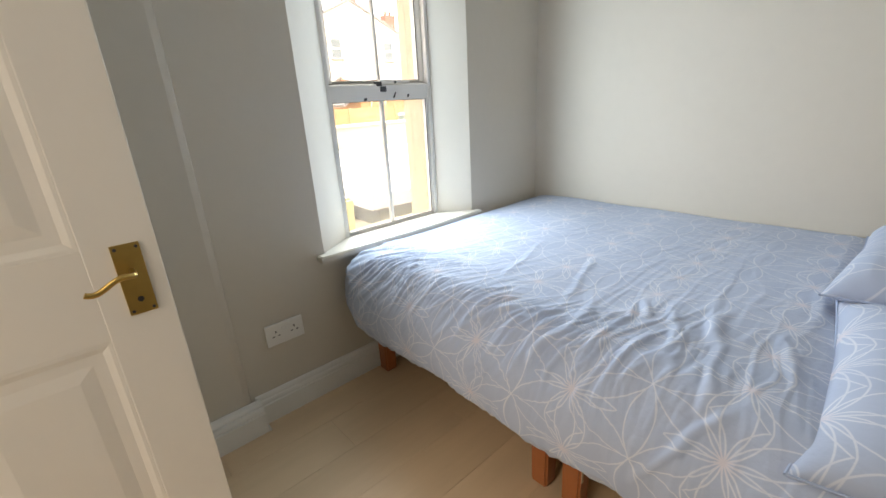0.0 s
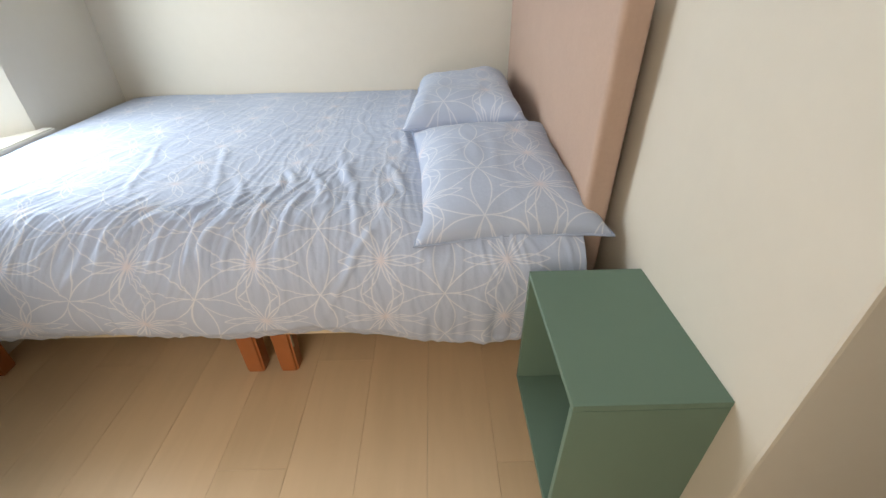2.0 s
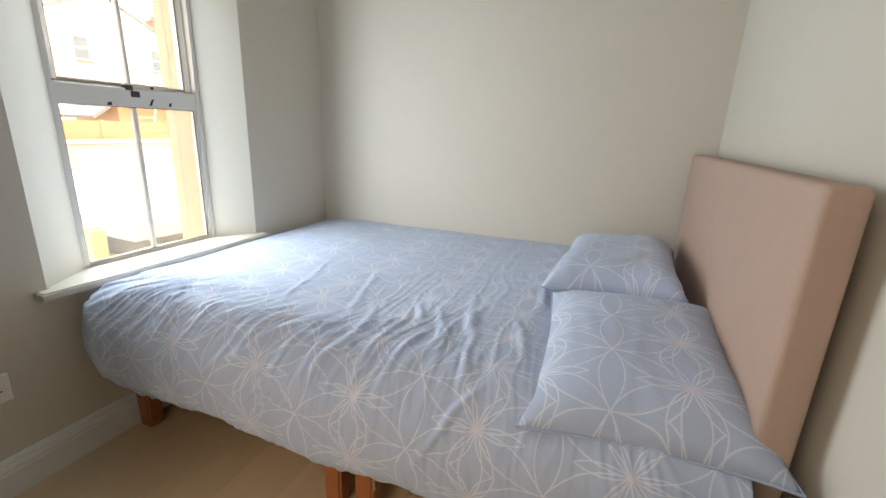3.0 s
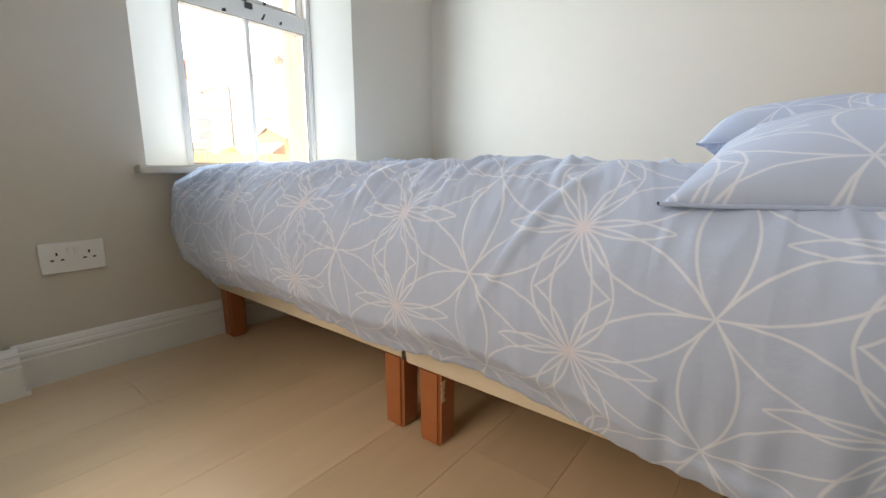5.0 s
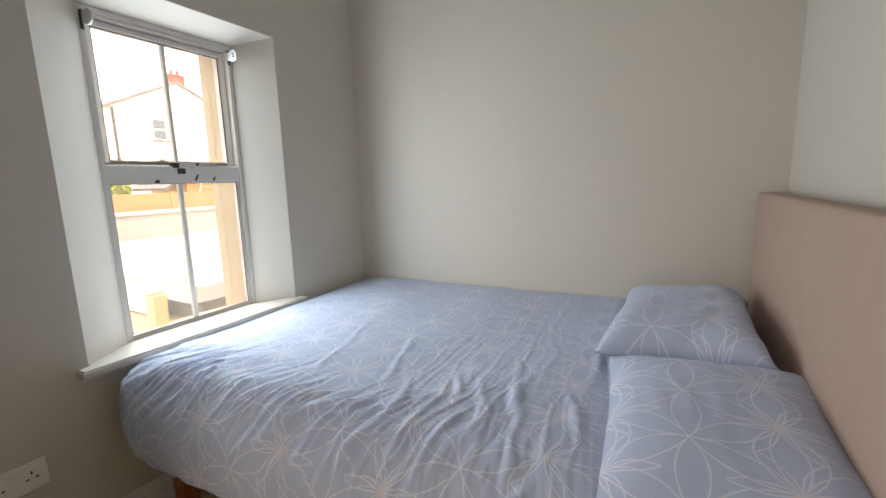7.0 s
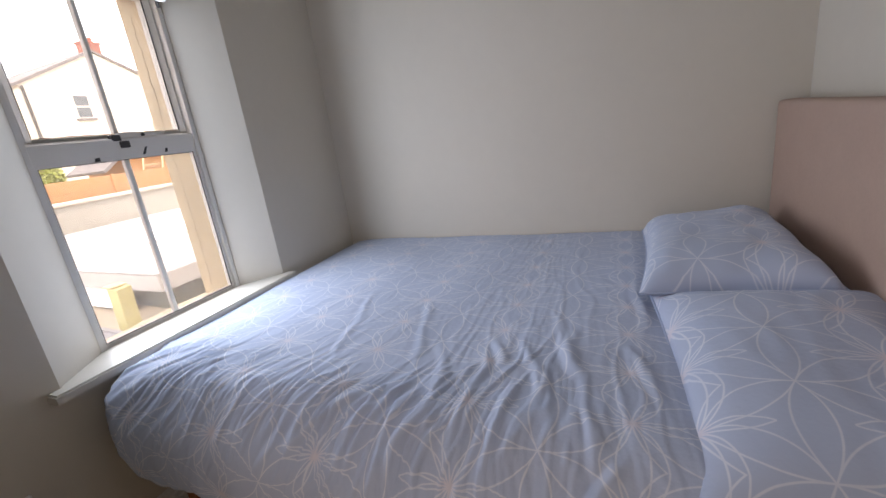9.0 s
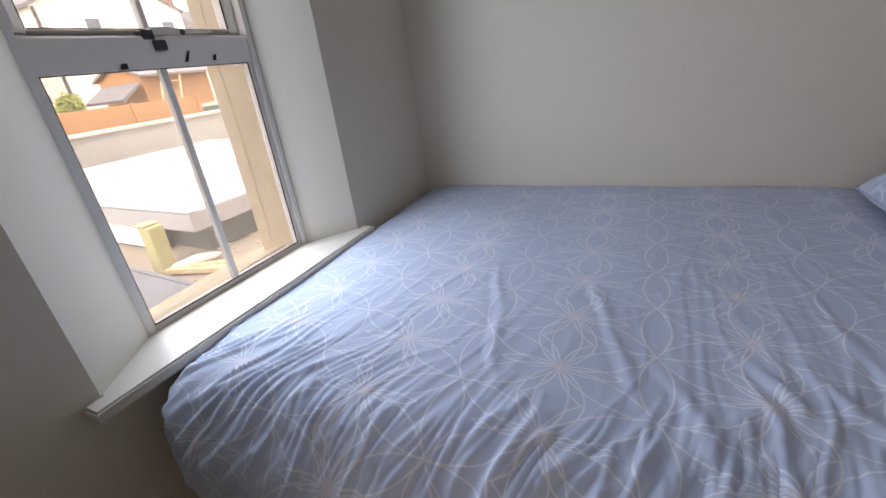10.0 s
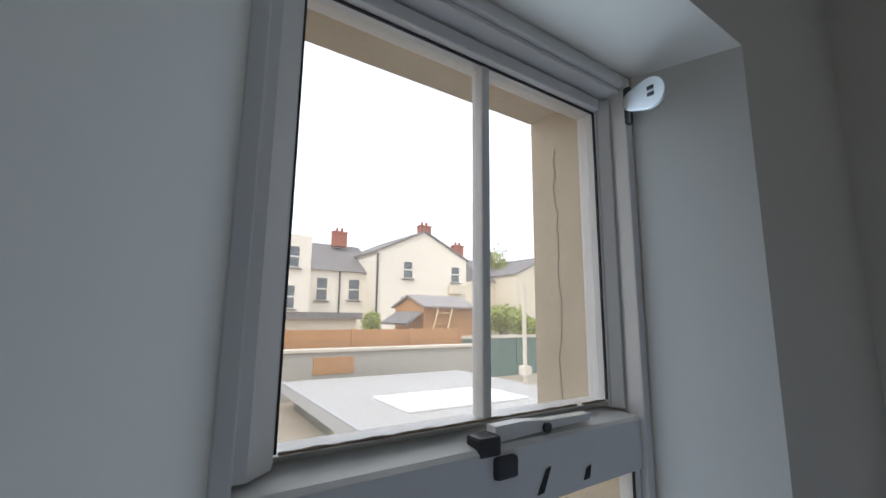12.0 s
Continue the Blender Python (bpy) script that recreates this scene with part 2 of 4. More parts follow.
def flower_cotton(name, ground, line, pink, size):
    """Printed cotton: pale petals between the points of a six-sided lattice; every second column has full flowers with pink hearts."""
    m = bpy.data.materials.new(name)
    m.use_nodes = True
    n, l = m.node_tree.nodes, m.node_tree.links
    b = n["Principled BSDF"]
    b.inputs["Roughness"].default_value, b.inputs["Specular IOR Level"].default_value = 0.88, 0.2
    b.inputs["Sheen Weight"].default_value = 0.15

    def calc(op, *args):
        node = n.new("ShaderNodeMath")
        node.operation = op
        for k, a in enumerate(args):
            if isinstance(a, (int, float)):
                node.inputs[k].default_value = a
            else:
                l.new(a, node.inputs[k])
        return node.outputs[0]

    uv = n.new("ShaderNodeUVMap")
    uv.uv_map = "print"
    split = n.new("ShaderNodeSeparateXYZ")
    l.new(uv.outputs[0], split.inputs[0])
    u, v = calc("DIVIDE", split.outputs[0], size[0]), calc("DIVIDE", split.outputs[1], size[1])
    root3, sixth = math.sqrt(3), math.pi / 3
    lines, hearts = [], []
    for du, dv in ((0.0, 0.0), (root3 / 2, 0.5)):
        a, c = calc("ADD", u, du), calc("ADD", v, dv)
        x = calc("SUBTRACT", a, calc("MULTIPLY", calc("ROUND", calc("DIVIDE", a, root3)), root3))
        y = calc("SUBTRACT", c, calc("ROUND", c))
        r = calc("SQRT", calc("ADD", calc("MULTIPLY", x, x), calc("MULTIPLY", y, y)))
        turn = calc("ARCTAN2", x, y)
        for offset, length, width in ((0.0, 1.0, 0.15), (sixth / 2, 0.60, 0.072))[:2 if du == 0.0 else 1]:
            t = calc("ADD", turn, offset)
            f = calc("SUBTRACT", t, calc("MULTIPLY", calc("ROUND", calc("DIVIDE", t, sixth)), sixth))
            along, across = calc("MULTIPLY", r, calc("COSINE", f)), calc("ABSOLUTE", calc("MULTIPLY", r, calc("SINE", f)))
            q = calc("DIVIDE", along, length)
            bow = calc("MULTIPLY", calc("MULTIPLY", q, calc("SUBTRACT", 1.0, q)), 4 * width)
            miss = calc("ABSOLUTE", calc("SUBTRACT", across, bow))
            soft = n.new("ShaderNodeMapRange")
            soft.interpolation_type = "SMOOTHSTEP"
            soft.inputs["From Min"].default_value, soft.inputs["From Max"].default_value = 0.004, 0.0145
            soft.inputs["To Min"].default_value, soft.inputs["To Max"].default_value = 1.0, 0.0
            l.new(miss, soft.inputs["Value"])
            inside = calc("LESS_THAN", along, 0.5 if length == 1.0 else length)
            lines.append(calc("MULTIPLY", soft.outputs["Result"], inside))
        if du:
            continue
        heart = n.new("ShaderNodeMapRange")
        heart.inputs["From Min"].default_value, heart.inputs["From Max"].default_value = 0.03, 0.17
        heart.inputs["To Min"].default_value, heart.inputs["To Max"].default_value = 1.0, 0.0
        l.new(r, heart.inputs["Value"])
        hearts.append(heart.outputs["Result"])
    mask = lines[0]
    for other in lines[1:]:
        mask = calc("MAXIMUM", mask, other)
    pinkness = hearts[0]
    worn = n.new("ShaderNodeTexNoise")
    worn.inputs["Scale"].default_value, worn.inputs["Detail"].default_value = 9.0, 4
    l.new(uv.outputs[0], worn.inputs["Vector"])
    mask = calc("MULTIPLY", mask, calc("MULTIPLY_ADD", worn.outputs["Fac"], 0.6, 0.32))
    ink = n.new("ShaderNodeMix"); ink.data_type = "RGBA"
    ink.inputs["A"].default_value, ink.inputs["B"].default_value = (*line, 1), (*pink, 1)
    l.new(pinkness, ink.inputs["Factor"])
    cloth = n.new("ShaderNodeMix"); cloth.data_type = "RGBA"
    cloth.inputs["A"].default_value = (*ground, 1)
    cloth.inputs["B"].default_value = (ground[0] * 1.13, ground[1] * 1.1, ground[2] * 1.05, 1)
    l.new(worn.outputs["Fac"], cloth.inputs["Factor"])
    whole = n.new("ShaderNodeMix"); whole.data_type = "RGBA"
    l.new(mask, whole.inputs["Factor"]); l.new(cloth.outputs["Result"], whole.inputs["A"]); l.new(ink.outputs["Result"], whole.inputs["B"])
    l.new(whole.outputs["Result"], b.inputs["Base Color"])
    weave = n.new("ShaderNodeTexNoise")
    weave.inputs["Scale"].default_value, weave.inputs["Detail"].default_value = 90.0, 6
    l.new(uv.outputs[0], weave.inputs["Vector"])
    bump = n.new("ShaderNodeBump"); bump.inputs["Strength"].default_value, bump.inputs["Distance"].default_value = 0.25, 0.004
    l.new(weave.outputs["Fac"], bump.inputs["Height"]); l.new(bump.outputs["Normal"], b.inputs["Normal"])
    return m


plain_cotton = material("plain_cotton", (0.40, 0.47, 0.625), 0.9, 0, 0.03, 60, 0.1, 300, 0.03, 0.2)
cotton = flower_cotton("cotton", (0.40, 0.47, 0.625), (0.74, 0.75, 0.80), (0.76, 0.68, 0.71), (0.1732, 0.1575))


# ---- building helpers ----
def part(name, bm, mat, parent=None, label=""):
    """One bmesh as one mesh object, under its thing."""
    me = bpy.data.meshes.new(name)
    bm.normal_update()
    bm.to_mesh(me)
    bm.free()
    me.materials.append(mat)
    ob = new(name, me)
    return under(ob, parent, label)


def stands(ob):
    """Where ob stands in the world, its parents counted in."""
    return stands(ob.parent) @ ob.matrix_parent_inverse @ ob.matrix_basis if ob.parent else ob.matrix_basis.copy()


def under(ob, parent, label=""):
    if parent is not None:
        ob.parent, ob.matrix_parent_inverse = parent, stands(parent).inverted()
    return tagged(ob, label)


def smooth(ob):
    for p in ob.data.polygons:
        p.use_smooth = True
    return ob


def box(x0, x1, y0, y1, z0, z1, bevel=0.0, segments=2, bm=None):
    own = bmesh.new()
    bmesh.ops.create_cube(own, size=1, matrix=Matrix.Translation(((x0 + x1) / 2, (y0 + y1) / 2, (z0 + z1) / 2)) @ Matrix.Diagonal((x1 - x0, y1 - y0, z1 - z0, 1)))
    if bevel:
        bmesh.ops.bevel(own, geom=own.edges[:], offset=bevel, segments=segments, affect="EDGES", profile=0.6)
    return join(bm, own)


def join(bm, own):
    """own added to bm, or own itself."""
    if bm is None:
        return own
    me = bpy.data.meshes.new("join")
    own.to_mesh(me)
    own.free()
    bm.from_mesh(me)
    bpy.data.meshes.remove(me)
    return bm


def prism(points, z0, z1, bm=None, axis="z"):
    """A plan outline drawn out along an axis."""
    own = bmesh.new()
    def at(a, b, c):
        return {"z": (a, b, c), "y": (a, c, b), "x": (c, a, b)}[axis]
    low = [own.verts.new(at(a, b, z0)) for a, b in points]
    high = [own.verts.new(at(a, b, z1)) for a, b in points]
    own.faces.new(low[::-1]), own.faces.new(high)
    for k in range(len(points)):
        j = (k + 1) % len(points)
        own.faces.new((low[k], low[j], high[j], high[k]))
    bmesh.ops.recalc_face_normals(own, faces=own.faces[:])
    return join(bm, own)


def rod(p, q, r, bm=None, sides=10, r2=None):
    own = bmesh.new()
    p, q = Vector(p), Vector(q)
    m = Matrix.Translation((p + q) / 2) @ (q - p).to_track_quat("Z", "Y").to_matrix().to_4x4()
    bmesh.ops.create_cone(own, cap_ends=True, segments=sides, radius1=r, radius2=r if r2 is None else r2, depth=(q - p).length, matrix=m)
    return join(bm, own)


def thing(name, x, y, z, label, category, group="", turn=0.0):
    ob = new(name)
    ob.empty_display_size = 0.05
    ob.matrix_basis = pose(x, y, z, 0, 0, turn)
    return tagged(ob, label, category, group)


# ---- the room's shell ----
WEST, EAST, NORTH, SOUTH, CEIL = -1.80, 0.185, 2.585, -0.24, 2.40
WIN_L, WIN_R, WIN_B, WIN_T = 1.347, 1.893, 0.595, 1.745      # the window's outer frame
REV_L, REV_R, REV_T = 1.185, 2.035, 1.80                      # splayed reveal at the room's face
PANE, OUT = -1.905, -2.06

bm = prism([(WEST, 0.80), (WEST, REV_L), (PANE, WIN_L), (OUT, WIN_L), (OUT, -1.6), (-1.778, -1.6), (-1.778, 0.775), (-1.786, 0.795)], -0.1, CEIL)
prism([(WEST, REV_R), (WEST, NORTH + 0.15), (OUT, NORTH + 0.15), (OUT, WIN_R), (PANE, WIN_R)], -0.1, CEIL, bm)
prism([(WEST, -0.1), (WEST, 0.585), (OUT, 0.585), (OUT, -0.1)], REV_L, REV_R, bm, "y")
prism([(WEST, CEIL), (WEST, REV_T), (PANE, WIN_T), (OUT, WIN_T), (OUT, CEIL)], REV_L, REV_R, bm, "y")
wall_west = tagged(part("wall_west", bm, wall_paint), "cream painted plaster wall with a splayed window opening", "wall", kind="structure")
tagged(part("wall_north", box(WEST, EAST, NORTH, NORTH + 0.15, -0.1, CEIL), wall_paint), "cream painted plaster wall behind the bed", "wall", kind="structure")
tagged(part("wall_east", box(EAST, 1.05, 0.72, NORTH + 0.15, -0.1, CEIL, 0.006, 2), wall_paint), "cream painted plaster wall with an outer corner", "wall", kind="structure")
bm = box(-1.778, -1.22, SOUTH - 0.12, SOUTH, -0.1, CEIL)
box(-0.40, 0.935, SOUTH - 0.12, SOUTH, -0.1, CEIL, bm=bm)
box(-1.22, -0.40, SOUTH - 0.12, SOUTH, 2.03, CEIL, bm=bm)
tagged(part("wall_south", bm, wall_paint), "cream painted wall with the doorway", "wall", kind="structure")
tagged(part("wall_alcove", box(0.935, 1.05, -1.6, 0.72, -0.1, CEIL), wall_paint), "cream painted wall of the alcove", "wall", kind="structure")
tagged(part("wall_landing", box(OUT, 1.05, -1.72, -1.6, -0.1, CEIL), wall_paint), "cream painted wall of the landing", "wall", kind="structure")
tagged(part("ceiling", box(OUT, 1.05, -1.72, NORTH + 0.15, CEIL, CEIL + 0.1), ceiling_paint), "white painted flat plaster ceiling", "ceiling", kind="structure")
# render on the outside of the window's opening, and the rest of the house's back wall
bm = box(OUT - 0.04, OUT - 0.004, -4.0, WIN_L, -0.60, 5.2)
box(OUT - 0.04, OUT - 0.004, WIN_R, 6.0, -0.60, 5.2, bm=bm)
box(OUT - 0.04, OUT - 0.004, WIN_L, WIN_R, WIN_T, 5.2, bm=bm)
box(OUT - 0.04, OUT - 0.004, WIN_L, WIN_R, -0.60, 0.44, bm=bm)
outer_wall = tagged(part("wall_outside", bm, concrete), "weathered sandy rendered outside wall", "wall", kind="structure")
bm = box(OUT - 0.04, -1.992, WIN_R - 0.02, WIN_R + 0.004, 0.5, WIN_T)
box(OUT - 0.04, -1.992, WIN_L - 0.004, WIN_L + 0.02, 0.5, WIN_T, bm=bm)
box(OUT - 0.04, -1.992, WIN_L, WIN_R, WIN_T - 0.008, WIN_T + 0.004, bm=bm)
box(-1.9925, -1.9475, WIN_R - 0.02, WIN_R - 0.0155, 0.60, 1.168, bm=bm)
part("outer_reveal", bm, concrete, outer_wall, "sandy cement render, cracked")
# a crack down the render, built once the cord helper is known
CRACK = [(-2.045 + 0.012 * noise.noise(Vector((z * 9, 3, 0))) + 0.006 * noise.noise(Vector((z * 41, 8, 0))), WIN_R - 0.0205, z) for z in [0.62 + 0.008 * k for k in range(132)]]
bm = prism([(-1.992, 0.60), (-1.992, 0.45), (-2.20, 0.42), (-2.20, 0.545)], WIN_L - 0.1, WIN_R + 0.1, None, "y")
for _ in range(3):
    bmesh.ops.subdivide_edges(bm, edges=bm.edges[:], cuts=1, use_grid_fill=True)
for vert in bm.verts:
    vert.co.z += 0.012 * noise.noise(vert.co * 9)
    vert.co.x += 0.02 * noise.noise(vert.co * 6 + Vector((5, 0, 0)))
tagged(part("outer_sill", bm, concrete), "weathered sandy concrete window ledge outside", "ledge", kind="structure")

# moulded skirting board on the window wall, with a step where the wall comes forward
PROFILE = [(0, 0), (0.020, 0), (0.020, 0.082), (0.0165, 0.085), (0.0165, 0.091), (0.019, 0.094), (0.017, 0.103), (0.012, 0.107), (0.012, 0.112), (0.009, 0.121), (0.003, 0.126), (0, 0.126)]
bm = prism([(WEST + a, z) for a, z in PROFILE], 0.815, NORTH, None, "y")
prism([(-1.778 + 2.1 * a, z) for a, z in PROFILE], SOUTH, 0.825, bm, "y")
prism([(WEST + 0.001, 0), (-1.735, 0), (-1.735, 0.012), (WEST + 0.001, 0.012)], 0.825, 0.834, bm, "y")
tagged(part("baseboard", bm, white_paint), "white painted moulded skirting board with a step", "skirting", kind="structure")

# ---- window ----
window = new("window_1")
tagged(window, "white painted double-hung window with narrow glazing bars", "window", kind="structure")
window.matrix_basis = pose(PANE, 1.62, WIN_B)
X0, X1 = -1.992, -1.912


def bars(parent, name, x0, x1, l, r, b, t, side, low, top, mat, label="", bevel=0.003):
    """Four mitred members round an opening."""
    part(name, box(x0, x1, l - side, l, b - low, t + top, bevel), mat, parent, label)
    part(name, box(x0, x1, r, r + side, b - low, t + top, bevel), mat, parent, label)
    part(name, box(x0, x1 - 0.001, l, r, b - low, b, bevel), mat, parent, label)
    part(name, box(x0, x1 - 0.001, l, r, t, t + top, bevel), mat, parent, label)


outer = part("outer_frame", box(X0, X1 + 0.004, WIN_L, WIN_L + 0.016, WIN_B, WIN_T, 0.002), white_paint, window, "white frame fixed in the opening")
part("jamb", box(X0, X1 + 0.004, WIN_R - 0.016, WIN_R, WIN_B, WIN_T, 0.002), white_paint, window)
part("head", box(X0, X1 + 0.004, WIN_L + 0.016, WIN_R - 0.016, WIN_T - 0.018, WIN_T, 0.002), white_paint, window)
part("track", box(X0 + 0.002, X1 - 0.004, WIN_L + 0.016, WIN_R - 0.016, WIN_T - 0.026, WIN_T - 0.019, 0.001), white_paint, window)
# lower sash
lower = part("lower_sash", box(-1.945, -1.918, WIN_L + 0.017, 1.374, 0.597, 1.172, 0.003), white_paint, window, "white lower sash")
part("stile", box(-1.945, -1.918, 1.866, WIN_R - 0.017, 0.597, 1.172, 0.003), white_paint, lower)
part("bottom_rail", box(-1.945, -1.919, 1.374, 1.866, 0.597, 0.621, 0.003), white_paint, lower)
part("meeting_rail", prism([(-1.965, 1.171), (-1.914, 1.171), (-1.914, 1.234), (-1.919, 1.238), (-1.965, 1.245)], WIN_L + 0.017, WIN_R - 0.017, None, "y"), white_paint, lower, "white meeting rail with scuffs")
part("glazing_bar", box(-1.942, -1.922, 1.611, 1.627, 0.621, 1.171, 0.004, 3), white_paint, lower)
pane = part("pane", box(-1.935, -1.931, 1.372, 1.868, 0.619, 1.173), pane_glass, lower)
pane.visible_shadow = False
for y0, y1, z0, z1 in ((1.374, 1.376, 0.621, 1.171), (1.864, 1.866, 0.621, 1.171), (1.374, 1.866, 0.621, 0.6232), (1.374, 1.866, 1.169, 1.171)):
    part("gasket", box(-1.9235, -1.9205, y0, y1, z0, z1), rubber, lower, "black rubber glazing seal")
# upper sash, farther out
upper = part("upper_sash", box(-1.985, -1.948, WIN_L + 0.017, 1.400, 1.246, 1.715, 0.003), white_paint, window, "white upper sash")
part("stile", box(-1.985, -1.948, 1.859, WIN_R - 0.017, 1.246, 1.715, 0.003), white_paint, upper)
part("sloped_stile", prism([(-1.947, 1.365), (-1.928, 1.365), (-1.928, 1.376), (-1.947, 1.398)], 1.246, 1.715), white_paint, upper)
part("sloped_stile", prism([(-1.947, 1.875), (-1.934, 1.875), (-1.934, 1.871), (-1.947, 1.861)], 1.246, 1.715), white_paint, upper)
part("top_rail", box(-1.985, -1.940, 1.400, 1.859, 1.696, 1.715, 0.003), white_paint, upper)
part("bottom_rail", prism([(-1.985, 1.235), (-1.966, 1.235), (-1.966, 1.246), (-1.950, 1.254), (-1.985, 1.256)], 1.400, 1.859, None, "y"), white_paint, upper)
part("glazing_bar", box(-1.975, -1.952, 1.628, 1.641, 1.256, 1.696, 0.004, 3), white_paint, upper)
pane = part("pane", box(-1.968, -1.964, 1.398, 1.861, 1.254, 1.698), pane_glass, upper)
pane.visible_shadow = False
for y0, y1, z0, z1 in ((1.400, 1.4025, 1.256, 1.696), (1.8565, 1.859, 1.256, 1.696), (1.400, 1.859, 1.6935, 1.696)):
    part("gasket", box(-1.954, -1.951, y0, y1, z0, z1), rubber, upper, "black rubber glazing seal")
bm = bmesh.new()
for k in range(64):
    y, rough = 1.404 + k * 0.007, noise.noise(Vector((k * 0.37, 2, 0)))
    if rough > -0.42:
        box(-1.9535, -1.9505 + 0.0012 * rough, y, y + 0.0072, 1.2548, 1.2562 + 0.0016 * (rough + 0.5), bm=bm)
part("old_mastic", bm, mastic, upper, "crumbling dark mastic along the glass")
# latch on the meeting rail
latch = part("latch", box(-1.936, -1.912, 1.590, 1.618, 1.230, 1.250, 0.003), dark_metal, window, "dark metal sash latch")
part("keeper", box(-1.932, -1.907, 1.608, 1.638, 1.207, 1.229, 0.004), dark_metal, latch)
bm = prism([(1.618, 1.239), (1.70, 1.243), (1.776, 1.245), (1.779, 1.252), (1.70, 1.253), (1.66, 1.257), (1.618, 1.256)], -1.936, -1.921, None, "x")
part("lever", bm, plastic_white, latch, "pale worn latch lever")
part("rivet", rod((-1.922, 1.695, 1.246), (-1.917, 1.695, 1.246), 0.006), dark_metal, latch)
# scuffs and old screw marks
for y, z, w, h, lean in ((1.527, 1.179, 0.017, 0.013, 0.0), (1.682, 1.193, 0.010, 0.026, 0.012), (1.757, 1.188, 0.011, 0.015, 0.003)):
    bm = prism([(y - w / 2 - lean / 2, z - h / 2), (y + w / 2 - lean / 2, z - h / 2 + 0.001), (y + w / 2 + lean / 2, z + h / 2), (y - w / 4 + lean / 2, z + h / 2 - 0.002)], -1.9138, -1.9128, None, "x")
    part("scuff", bm, rubber, lower, "black scuff on the rail")
# inner sill
bm = prism([(PANE - 0.008, WIN_L + 0.004), (PANE - 0.008, WIN_R - 0.004), (WEST - 0.006, REV_R + 0.002), (WEST + 0.001, REV_R + 0.002), (WEST + 0.001, REV_R + 0.032), (-1.752, REV_R + 0.032), (-1.752, REV_L - 0.034), (WEST + 0.001, REV_L - 0.034), (WEST + 0.001, REV_L - 0.002), (WEST - 0.006, REV_L - 0.002)], 0.586, 0.610)
bmesh.ops.bevel(bm, geom=[e for e in bm.edges if abs(e.verts[0].co.z - e.verts[1].co.z) < 1e-6 and e.verts[0].co.z > 0.6], offset=0.005, segments=3, affect="EDGES")
tagged(part("window_sill", bm, sill_paint), "cream-white painted window board with horns", "windowsill", kind="structure")


def blind_bracket(y, inward):
    """End bracket of a roller blind, without its blind."""
    ob = thing("blind_bracket", -1.87, y, 1.69, "white plastic roller blind bracket without its blind", "bracket", "blind brackets")
    part("plate", box(-1.912, -1.90, y - 0.004, y + 0.004, 1.665, 1.725, 0.002), dark_metal, ob)
    outline = [(-1.868 + 0.024 * math.cos(radians(a)), 1.698 + 0.024 * math.sin(radians(a))) for a in range(-100, 101, 20)]
    outline += [(-1.896 + 0.014 * math.cos(radians(a)), 1.698 + 0.016 * math.sin(radians(a))) for a in range(110, 251, 20)]
    bm = prism(outline, min(y, y + inward * 0.008), max(y, y + inward * 0.008), None, "y")
    bmesh.ops.bevel(bm, geom=bm.edges[:], offset=0.001, segments=1, affect="EDGES")
    part("cheek", bm, bracket_plastic, ob)
    for z in (1.694, 1.704):
        part("socket", box(-1.870, -1.860, min(y + inward * 0.0081, y + inward * 0.0095), max(y + inward * 0.0081, y + inward * 0.0095), z - 0.003, z + 0.003, 0.001), dark_metal, ob)
    return ob


blind_bracket(1.881, -1)
blind_bracket(1.359, 1)

# ---- double socket ----
socket = thing("wall_socket", WEST, 0.974, 0.351, "white plastic double wall socket with switches", "socket")
part("plate", box(WEST, WEST + 0.010, 0.901, 1.047, 0.308, 0.394, 0.003), plastic_white, socket)
for cy in (0.938, 1.010):
    for y, z, w, h in ((cy, 0.362, 0.0022, 0.0045), (cy - 0.011, 0.345, 0.0040, 0.0021), (cy + 0.011, 0.345, 0.0040, 0.0021)):
        part("pin_hole", box(WEST + 0.0095, WEST + 0.0104, y - w, y + w, z - h / 1.0, z + h / 1.0), dark_hole, socket, "dark slot for a plug's pin")
for cy in (0.966, 0.982):
    part("switch", box(WEST + 0.009, WEST + 0.014, cy - 0.005, cy + 0.005, 0.362, 0.380, 0.0015), plastic_white, socket)

# ---- door, standing open ----
DOOR_X, DOOR_EDGE, DOOR_W = -1.16, 0.583, 0.76
door = new("door_1")
door.matrix_basis = pose(DOOR_X, DOOR_EDGE - DOOR_W, 0)
tagged(door, "off-white painted panelled door standing open", "door", kind="structure")
D0, D1, HINGE = DOOR_X - 0.035, DOOR_X, DOOR_EDGE - DOOR_W
STILES = ((HINGE, HINGE + 0.105), (HINGE + 0.335, HINGE + 0.425), (DOOR_EDGE - 0.105, DOOR_EDGE))
RAILS = ((0.012, 0.21), (0.80, 0.965), (1.58, 1.67), (1.87, 1.985))
for y0, y1 in STILES:
    part("door_stile", box(D0, D1, y0, y1, 0.012, 1.985, 0.002), door_paint, door)
for z0, z1 in RAILS:
    for k in (0, 1):
        part("door_rail", box(D0, D1 - 0.0006, STILES[k][1] - 0.001, STILES[k + 1][0] + 0.001, z0, z1, 0.001), door_paint, door)
